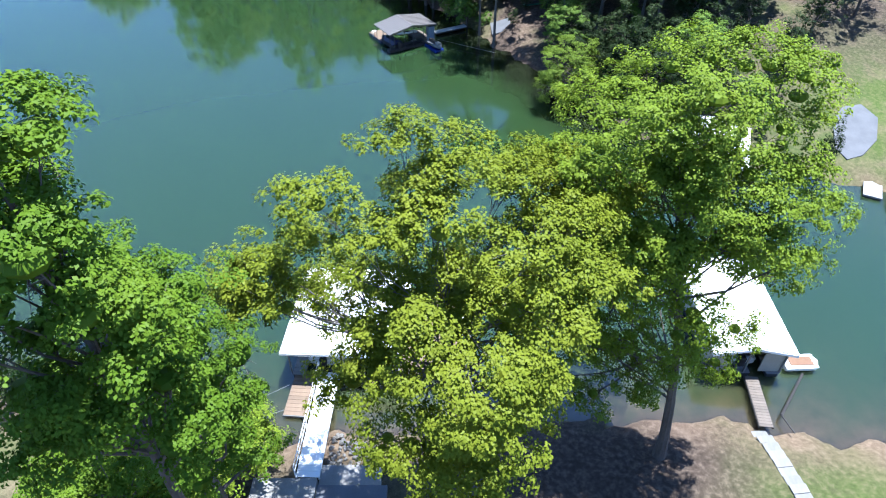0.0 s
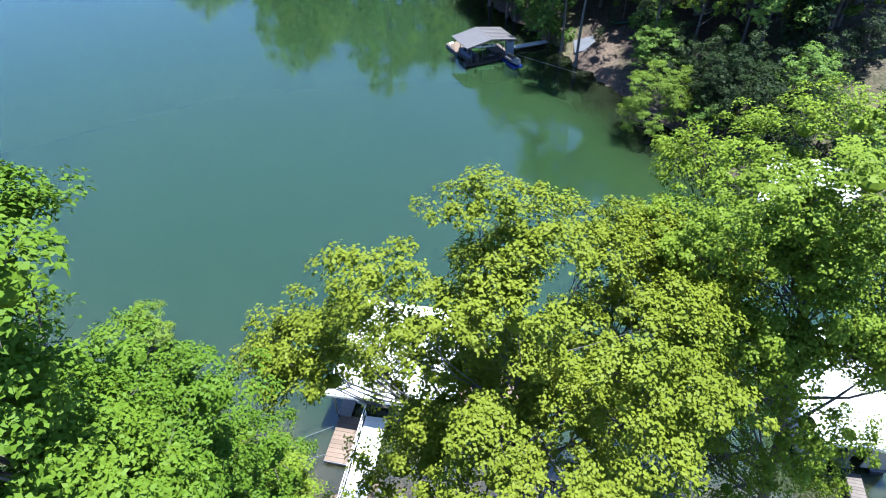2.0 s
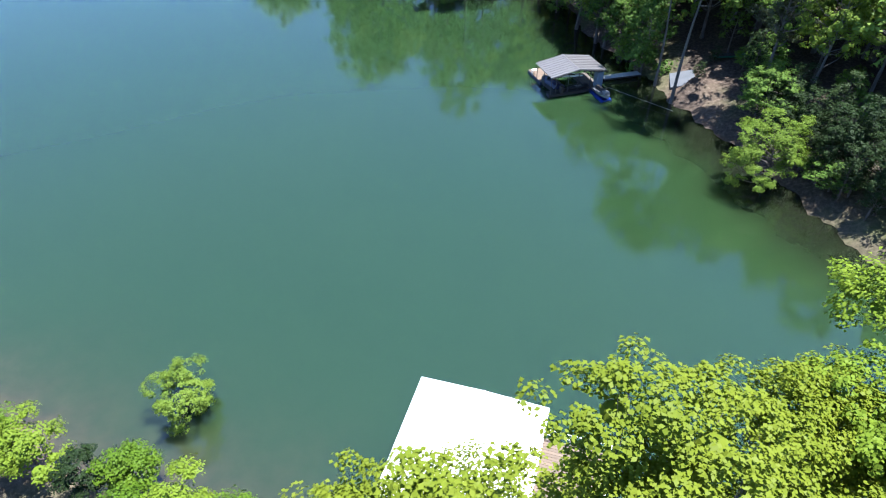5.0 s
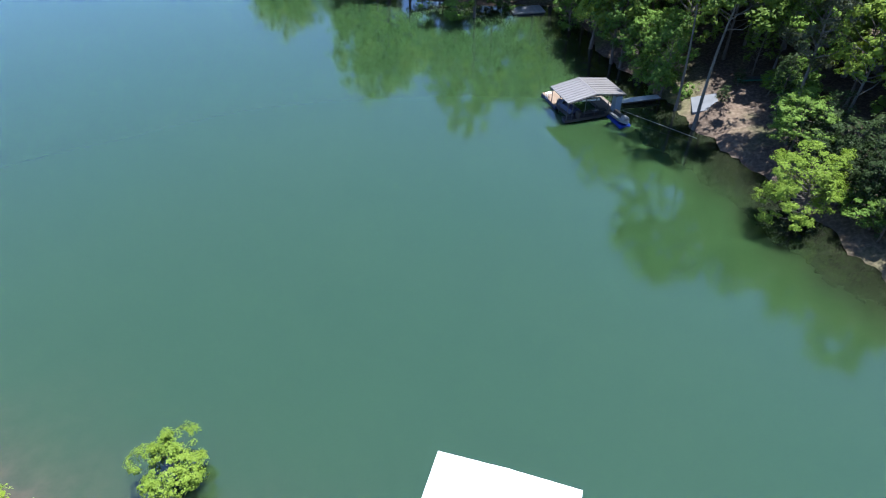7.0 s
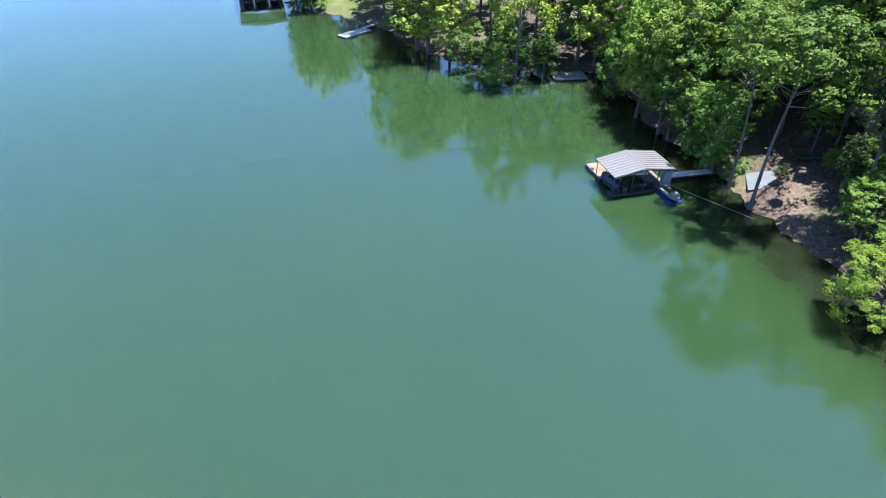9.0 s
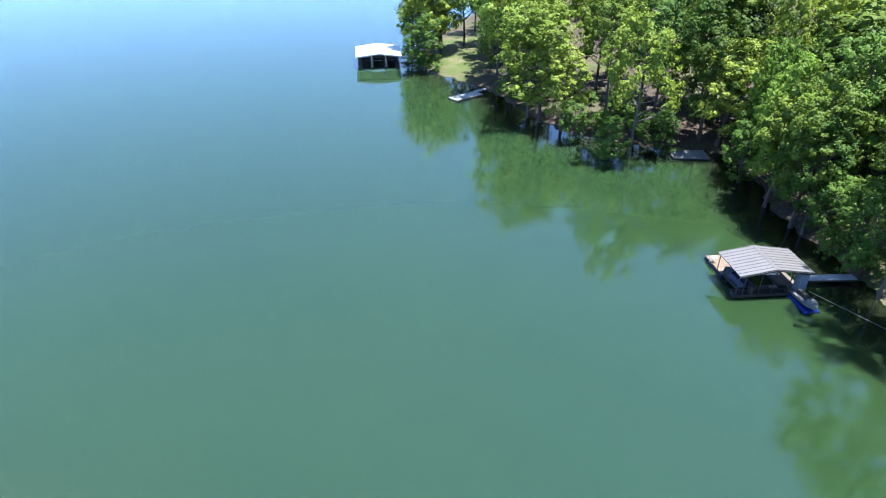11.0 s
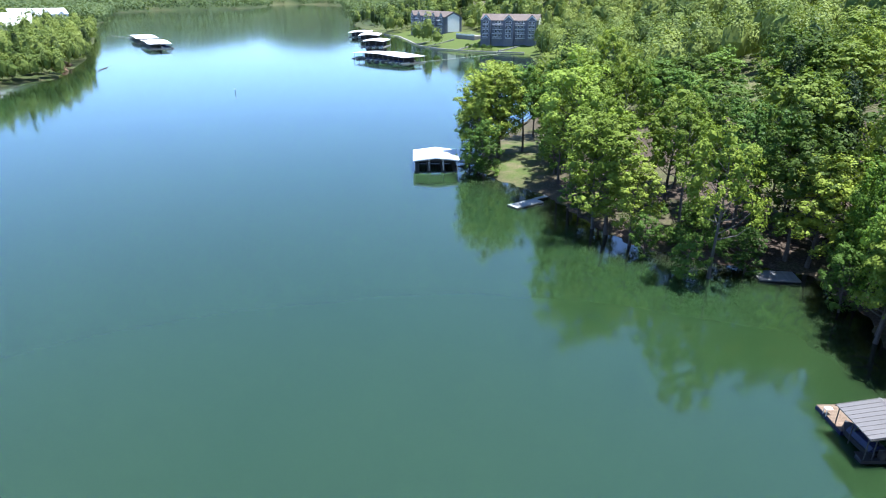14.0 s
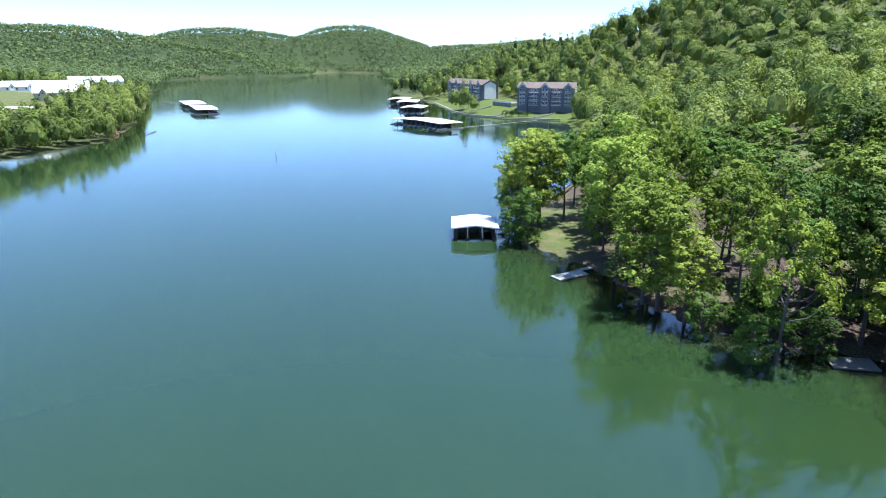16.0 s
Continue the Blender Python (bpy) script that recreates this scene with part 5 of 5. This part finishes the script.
swim_platform(pose(-17.9, 111.9, 0, 0, 0, 24), "weathered grey floating swim platform under the trees", 5.1, 3.3, 0, M_GREYDECK)
s = swim_platform(pose(-10.4, 23.2, 0, 0, 0, -4), "tan wooden floating platform beside the gangway", 1.6, 3.4, 0, M_TAN)
g = thing("gangway", "white ramp gangway with handrails from the bank to the boathouse", "gangway", pose(-8.55, 18.35, 1.28, -4.2, 0, -1))
boards(g, 0.0, 1.35, 0.0, 8.0, 0.0, M_WHITE, 0.4)
for x in (0.02, 1.33):
    part("stringer", box(x - 0.03, 0, -0.2, x + 0.03, 8.0, -0.002), M_WHITE, g)
railing(g, (0.0, 0.0, 0), (0.0, 8.0, 0), 0.04, 1.0, M_WHITE, 7)
# the cove boathouse's gangway, path and mooring arm
g = thing("gangway", "weathered brown plank gangway from the bank to the boathouse", "gangway", pose(20.05, 22.15, 0.62, 0, 0, -7))
boards(g, 0.0, 0.85, 0.0, 4.0, 0.0, M_DECK, 0.22)
for x in (0.0, 0.85):
    part("stringer", box(x - 0.04, 0, -0.16, x + 0.04, 4.0, -0.002), M_DARK, g)
p = thing("mooring_pole", "dark steel mooring pole from the boathouse to the bank", "pole")
part("arm", tube((24.5, 26.2, 0.7), (21.86, 23.06, 0.5), 0.085, sides=8), M_DARK, p)
part("brace", tube((21.86, 23.06, 0.5), (22.15, 21.75, 0.5), 0.05, sides=6), M_DARK, p)
s = thing("pedal_boat", "white pedal boat with a tan seat moored beside the boathouse", "boat", pose(24.95, 27.4, 0.0, 0, 0, -88))
part("hull", hull(2.4, 1.25, 0.5, 0.14), M_WHITE, s)
part("rim", box(-0.6, -1.15, 0.5, 0.6, 1.05, 0.56, 0.02), M_WHITE, s)
part("seat", box(-0.36, -0.85, 0.564, 0.36, 0.8, 0.62, 0.02), M_BRICKRED, s, "tan cushion pad")
p = thing("plank_path", "pale plank path up the grassy bank", "path", pose(20.1, 22.1, 0, 0, 0, 0), kind="structure")
me = mesh_of("plank", box(-0.5, 0.01, 0.0, 0.5, 0.56, 0.06, 0.008), M_GREYDECK)
for i in range(16):
    x, y = 0.06 * i, -0.58 * (i + 1)
    share("plank", me, p, pose(x, y, ground_at(20.1 + x, 22.1 + y + 0.3) + 0.03, 0, 0, 6))
# the ramp and landing by the oak
r = thing("boat_ramp", "pale concrete landing and grey slab at the shore", "ramp", kind="structure")
zl = ground_at(-8, 16.5)
part("slab", box(-11.0, 12.5, zl - 0.7, -7.3, 18.3, 1.32, 0.03), M_CONCRETE, r)
part("slab", box(-7.25, 12.5, zl - 0.7, -3.2, 17.9, 1.26, 0.03), M_SLAB, r, "grey slab")
part("slab", box(-7.25, 17.95, 0.0, -3.6, 19.3, 0.98, 0.03), M_CONCRETE, r)
rk = thing("riprap", "pale broken rocks along the shore", "rocks", kind="stuff")
rg = np.random.default_rng(9)
bm = bmesh.new()
for i in range(130):
    x, y = rg.uniform(-6.9, -4.2), rg.uniform(19.0, 21.8)
    s0 = rg.uniform(0.08, 0.24)
    t = Matrix.Translation((x, y, max(0.02, ground_at(x, y)) + s0 * 0.35)) @ Euler(rg.uniform(0, 6, 3)).to_matrix().to_4x4() @ Matrix.Diagonal((s0, s0 * rg.uniform(0.6, 1), s0 * rg.uniform(0.5, 0.8), 1))
    bmesh.ops.create_icosphere(bm, subdivisions=1, radius=1, matrix=t)
part("stones", bm, M_ROCK, rk)
# the slab on the cove's far bank and the ones in the woods
p = thing("concrete_pad", "curved grey concrete pad on the cove's grassy bank", "patio", kind="structure")
bm = bmesh.new()
pts = [(40.7, 57.6), (42.5, 59.6), (44.6, 60.0), (45.3, 57.6), (43.9, 54.5), (41.7, 52.5), (39.9, 51.9), (39.5, 53.8)]
lo = [bm.verts.new((x, y, ground_at(x, y) - 1.0)) for x, y in pts]
hi = [bm.verts.new((x, y, ground_at(x, y) + 0.14)) for x, y in pts]
bm.faces.new(hi)
for i in range(len(pts)):
    j = (i + 1) % len(pts)
    bm.faces.new((lo[i], lo[j], hi[j], hi[i]))
bmesh.ops.recalc_face_normals(bm, faces=bm.faces)
part("slab", bm, M_SLAB, p)
p = thing("landing_slab", "pale concrete landing on the wooded bank", "slab", pose(8.0, 85.8, ground_at(8.0, 85.8), 9, -17, 0), kind="structure")
part("slab", box(-1.3, -1.5, -0.6, 1.5, 1.5, 0.10, 0.03), M_SLAB, p)
k = thing("canoe", "dark green canoe lying on the wooded bank", "canoe", pose(13.4, 89.0, ground_at(13.4, 89.0), 0, 0, -72))
part("hull", hull(4.2, 0.85, 0.36, 0.45), plain("green_hull", (0.01, 0.07, 0.05), (0.02, 0.12, 0.085), 0.4, 2, 20), k)
part("gunwale", prism([(-0.4, 0.37), (-0.36, 0.41), (0.36, 0.41), (0.4, 0.37)], -1.9, 0.9), M_DARK, k)
# the small white boat at its own little dock in the cove
CD = pose(39.6, 47.4, 0, 0, 0, -28)
s = swim_platform(CD, "small weathered dock in the quiet end of the cove", 1.6, 4.4, 0, M_PALEDECK)
motor_boat(CD @ pose(3.0, 2.2, -0.1), "small white boat moored at the cove's dock", M_DARK, 4.6, 1.8)
c = thing("mooring_line", "pair of thin mooring lines from the tan platform to the bank", "cable")
for a, b in (((-10.4, 23.6, 0.3), (-13.6, 22.3, 0.15)), ((-10.4, 25.6, 0.3), (-14.2, 23.4, 0.1))):
    part("strand", tube(a, b, 0.018, sides=5), M_STEEL, c)


# ---- distant buildings and docks ----
def gable_block(parent, x0, x1, y0, y1, z0, eave, ridge, wall, roof, along="x", over=0.4):
    if along == "x":
        bm = box(x0, y0, z0, x1, y1, eave)
        ym = (y0 + y1) / 2
        g = bmesh.new()
        v = [g.verts.new(c) for c in ((x0, y0, eave), (x0, y1, eave), (x0, ym, ridge), (x1, y0, eave), (x1, y1, eave), (x1, ym, ridge))]
        for f in ((0, 2, 1), (3, 4, 5), (0, 1, 4, 3)):
            g.faces.new([v[i] for i in f])
        part("wall", bm, wall, parent)
        part("gable", g, wall, parent)
        for s in (-1, 1):
            ye = y0 - over if s < 0 else y1 + over
            zd = eave - (ridge - eave) * over / (abs(ym - y0))
            q = bmesh.new()
            c = [(x0 - over, ye, zd), (x1 + over, ye, zd), (x1 + over, ym, ridge), (x0 - over, ym, ridge)]
            a = [q.verts.new((x, y, z + 0.02)) for x, y, z in c]
            b = [q.verts.new((x, y, z + 0.28)) for x, y, z in c]
            q.faces.new(b)
            q.faces.new(a[::-1])
            for i in range(4):
                q.faces.new((a[i], a[(i + 1) % 4], b[(i + 1) % 4], b[i]))
            bmesh.ops.recalc_face_normals(q, faces=q.faces)
            part("roof", q, roof, parent)
    else:
        sub = new("wing")
        sub.parent = parent
        gable_block(sub, y0, y1, -x1, -x0, z0, eave, ridge, wall, roof, "x", over)
        sub.matrix_basis = pose(0, 0, 0, 0, 0, 90)


WIN = mesh_of("window", box(-0.55, -0.06, 0, 0.55, 0.02, 1.3), M_GLASS)
WFRAME = mesh_of("window_frame", box(-0.68, -0.03, -0.12, 0.68, 0.01, 1.42), M_WHITE)


def window_at(parent, x, y, z, turn=0, s=1.0):
    m = pose(x, y, z, 0, 0, turn) @ Matrix.Diagonal((s, 1, s, 1))
    w = share("window", WIN, parent, m)
    share("frame", WFRAME, w, Matrix.Identity(4))


def apartments(m, label, bays, storeys=4, bay=7.5, deep=14.0):
    b = thing("apartment_building", label, "apartment building", m)
    w, h = bays * bay, storeys * 2.7
    gable_block(b, 0, w, 0, deep, -5, h, h + 3.6, M_SIDING, M_SHINGLE)
    for i in range(bays):
        x = bay * (i + 0.5)
        if i % 2 == 0:
            gable_block(b, x - 3.2, x + 3.2, -1.6, deep * 0.5, -5, h + 0.2, h + 3.5, M_SIDING, M_SHINGLE, "y", 0.35)
            part("gable_trim", prism([(x - 3.3, h + 0.1), (x, h + 3.3), (x + 3.3, h + 0.1), (x + 2.6, h + 0.1), (x, h + 2.4), (x - 2.6, h + 0.1)], -1.70, -1.62), M_WHITE, b, "white gable trim")
        for s in range(storeys):
            z = s * 2.7 + 0.2
            yf = -1.62 if i % 2 == 0 else -0.02
            window_at(b, x - 1.1, yf, z + 0.7, 0, 1.1)
            window_at(b, x + 1.1, yf, z + 0.7, 0, 1.1)
            if i % 2 == 0:
                part("balcony", box(x - 1.9, -2.7, z - 0.2, x + 1.9, -1.64, z - 0.05), M_WHITE, b)
                part("balcony_rail", box(x - 1.9, -2.74, z + 0.7, x + 1.9, -2.66, z + 0.8), M_WHITE, b)
            if i % 2 == 1:
                part("balcony", box(x - 3.2, -1.5, z - 0.25, x + 3.2, -0.02, z - 0.05), M_WHITE, b)
                part("balcony_rail", box(x - 3.2, -1.55, z + 0.75, x + 3.2, -1.48, z + 0.85), M_WHITE, b)
    part("end_panel", prism([(2.0, 0.0), (deep - 2.0, 0.0), (deep - 2.0, h), (deep / 2, h + 2.6), (2.0, h)], -w - 0.12, -w - 0.02), M_WHITE, b, "white gable end").matrix_basis = pose(0, 0, 0, 0, 0, 90)
    for s in range(storeys):
        window_at(b, w + 0.02, deep * 0.3, s * 3 + 1, 90)
        window_at(b, w + 0.02, deep * 0.65, s * 3 + 1, 90)
    return b


apartments(pose(-219, 409, 8.0, 0, 0, 14), "four-storey grey apartment building with white gables above the lawn", 5)
apartments(pose(-334, 499, 7.5, 0, 0, -34), "long four-storey grey apartment building above the lakeside lawn", 9)
t = thing("terrace", "low white-railed terrace between the apartment buildings", "terrace", pose(-250, 430, 8.0, 0, 0, -25))
part("deck", box(0, 0, -4, 22, 9, 0), M_CONCRETE, t)
part("parapet", box(0, -0.1, 0.004, 22, 0.1, 1.0), M_WHITE, t)


def cottage(m, label, w, dp, h, ridge, wall, roof, windows=4, dormers=0):
    b = thing("house", label, "house", m)
    gable_block(b, 0, w, 0, dp, -4, h, ridge, wall, roof)
    for i in range(windows):
        window_at(b, w * (i + 0.5) / windows, -0.02, h - 2.2)
    for i in range(dormers):
        x = w * (i + 0.5) / dormers
        gable_block(b, x - 1.5, x + 1.5, -0.6, dp * 0.4, 0, h + 0.4, h + 2.2, wall, roof, "y", 0.25)
        window_at(b, x, -0.62, h - 0.9, 0, 0.8)
    return b


cottage(pose(-300, 545, ground_at(-300, 545) + 4, 0, 0, 25), "house with a brown roof among the trees on the hill", 13, 9, 4, 8, M_SIDING, M_SHINGLE)
cottage(pose(-110, 470, ground_at(-110, 470) + 1, 0, 0, 5), "house half hidden by trees on the hill", 14, 9, 4, 8, M_SIDING, M_SHINGLE)
cottage(pose(-540, 218, 14, 0, 0, 75), "long low white-roofed building on the lake shore", 58, 12, 4.5, 8, M_WHITE, M_WHITE_ROOF, 10, 5)
cottage(pose(-425, 202, 11.5, 0, 0, 63), "large white-roofed house with gables above the wooded shore", 29, 14, 6.5, 12.5, M_CREAM, M_WHITE_ROOF, 5, 3)
cottage(pose(-563, 289, 14, 0, 0, 85), "row of white gabled lake houses", 42, 11, 6, 10, M_WHITE, M_WHITE_ROOF, 8, 4)
cottage(pose(-382, 146, 9, 0, 0, 65), "low white flat-roofed building by the shore", 34, 10, 3.6, 4.4, M_WHITE, M_WHITE_ROOF, 6)
cottage(pose(-391, 181, 7.5, 0, 0, 65), "unfinished red-brown timber house frame", 10, 7, 4, 5.5, M_BRICKRED, M_BRICKRED, 3)


def marina(m, label, w, dp, bays, eave=3.4, seed=3, roof=M_WHITE_ROOF):
    b = thing("covered_marina_dock", label, "boat dock", m, "covered docks")
    ribs_roof("roof", -0.5, w + 0.5, -0.5, dp + 0.5, eave, eave + 0.7, w / 2, roof, b, 0)
    posts(b, [(w * i / bays, y) for i in range(bays + 1) for y in (0.2, dp - 0.2)], 0.3, eave + 0.1, M_STEEL, 0.12)
    part("walkway", box(0, dp * 0.45, -0.1, w, dp * 0.55, 0.5), M_GREYDECK, b)
    for i in range(bays + 1):
        x = w * i / bays
        part("finger", box(x - 0.5, -1.5, -0.1, x + 0.5, dp + 0.5, 0.45), M_GREYDECK, b)
    part("upper_wall", box(0.2, dp * 0.48, 0.5, w - 0.2, dp * 0.52, eave), M_DARK, b)
    for i in range(bays):
        x = w * (i + 0.5) / bays
        if (i * 7 + seed) % 5 != 0:
            motor_boat(m @ pose(x, dp * 0.2, -0.15, 0, 0, 0), "boat moored in a covered dock", M_BLUE if i % 3 else M_DARK, 6.0, 2.3)
    return b


marina(pose(-254, 321, 0, 0, 0, -16), "long white-roofed covered marina dock", 45, 15, 10, 3.4)
marina(pose(-300, 386, 0, 0, 0, 25), "white-roofed covered marina dock", 15, 26, 3, 4.2, seed=4)
marina(pose(-344, 437, 0, 0, 0, 33), "white-roofed covered marina dock", 16, 34, 3, 4.2, seed=5)
marina(pose(-377, 465, 0, 0, 0, 31), "white-roofed covered marina dock", 17, 32, 3, 4.2, seed=6)
marina(pose(-405, 311, 0, 0, 0, 152), "white-roofed covered marina dock in mid-lake", 50, 14, 8, 3.4, seed=2)
marina(pose(-464, 343, 0, 0, 0, 152), "white-roofed covered marina dock in mid-lake", 54, 15, 8, 3.4, seed=7)
w = thing("floating_walkway", "long floating walkway from the shore to the docks", "walkway", pose(-512, 362, 0, 0, 0, 170))
boards(w, 0, 64, -0.6, 0.6, 0.3, M_GREYDECK, 0.6)
w = thing("floating_walkway", "long floating walkway from the marina to the lawn", "walkway", pose(-211, 312, 0, 0, 0, 78))
boards(w, 0, 80, -0.6, 0.6, 0.3, M_GREYDECK, 0.6)
p = thing("shore_path", "pale stone path along the lawn's water edge", "path", kind="structure")
edge = [(-184, 402.5), (-201, 398.5), (-220, 396.5), (-245, 401.5), (-260.5, 409), (-277, 422), (-306, 454), (-347, 497.5), (-378, 518.5)]
for (ax, ay), (bx, by) in zip(edge, edge[1:]):
    n = 8
    for i in range(n):
        x0, y0, x1, y1 = ax + (bx - ax) * i / n, ay + (by - ay) * i / n, ax + (bx - ax) * (i + 1) / n, ay + (by - ay) * (i + 1) / n
        l = math.hypot(x1 - x0, y1 - y0)
        part("kerb", box(0, 0, -1.0, l, 1.6, 0.55), M_CONCRETE, p).matrix_basis = pose(x0, y0, 0.3, 0, 0, math.degrees(math.atan2(y1 - y0, x1 - x0)))
for x, y, h in [(-222, 399, 4.5), (-218, 400, 5.0), (-212, 401, 4.5), (-208, 401, 4.0), (-296, 466, 6), (-305, 474, 8), (-318, 483, 7)]:
    put(7, x, y, ground_at(x, y) + h, 2.2, fine=False)
rg = np.random.default_rng(21)
bm = bmesh.new()
for i in range(90):
    u = rg.random()
    x, y = -352 + 22 * u + rg.normal(0, 1.2), 209 - 16 * u + rg.normal(0, 1.2)
    s0 = rg.uniform(0.5, 1.5)
    bmesh.ops.create_icosphere(bm, subdivisions=1, radius=1, matrix=Matrix.Translation((x, y, max(0.0, ground_at(x, y)) + 0.3)) @ Euler(rg.uniform(0, 6, 3)).to_matrix().to_4x4() @ Matrix.Diagonal((s0 * 1.5, s0, s0 * 0.7, 1)))
part("clods", bm, M_BRICKRED, thing("clay_bank", "eroded red clay and rock bank at the lake shore", "bank", kind="stuff"))


def lawn_steps(p, q):
    """A run of pale flagstones up the lawn between two points of the plan."""
    (ax, ay), (bx, by) = p, q
    l, turn = math.hypot(bx - ax, by - ay), math.degrees(math.atan2(by - ay, bx - ax))
    t = thing("garden_steps", "pale concrete steps up the green lawn", "steps", group="lawn steps", kind="structure")
    n = int(l / 1.0)
    me = mesh_of("step", box(0.03, -0.8, -1.0, 0.97, 0.8, 0.75, 0.02), M_CONCRETE)
    for i in range(n):
        x, y = ax + (bx - ax) * i / n, ay + (by - ay) * i / n
        share("step", me, t, pose(x, y, ground_at(x, y), 0, 0, turn))


for p, q in (((-278, 424), (-266, 438)), ((-261, 411), (-248, 424)), ((-229, 398), (-225, 412)), ((-201, 400), (-193, 414))):
    lawn_steps(p, q)
c = thing("channel_marker", "thin dark channel marker post in the lake", "marker post", pose(-204, 190, 0))
part("pole", tube((0, 0, -0.5), (0, 0, 1.9), 0.09, sides=8), M_DARK, c)
part("band", tube((0, 0, 1.5), (0, 0, 1.75), 0.12, sides=8), M_WHITE, c, "white band")
c = thing("drowned_snag", "bare drowned tree branches lying in the lake", "snag", pose(-330, 218, 0))
part("trunk", tube((0, 0, 0.1), (14, -14, 0.3), 0.22, 0.1, 6), M_BARK, c)
for i, (k, dx, dy, dz) in enumerate(((0.2, 1.5, 2.6, 1.2), (0.45, 2.4, 0.6, 1.6), (0.6, -1.2, -2.2, 1.0), (0.8, 1.8, 1.2, 1.3))):
    part("branch", tube((14 * k, -14 * k, 0.2), (14 * k + dx, -14 * k + dy, 0.2 + dz), 0.09, 0.03, 5), M_BARK, c)
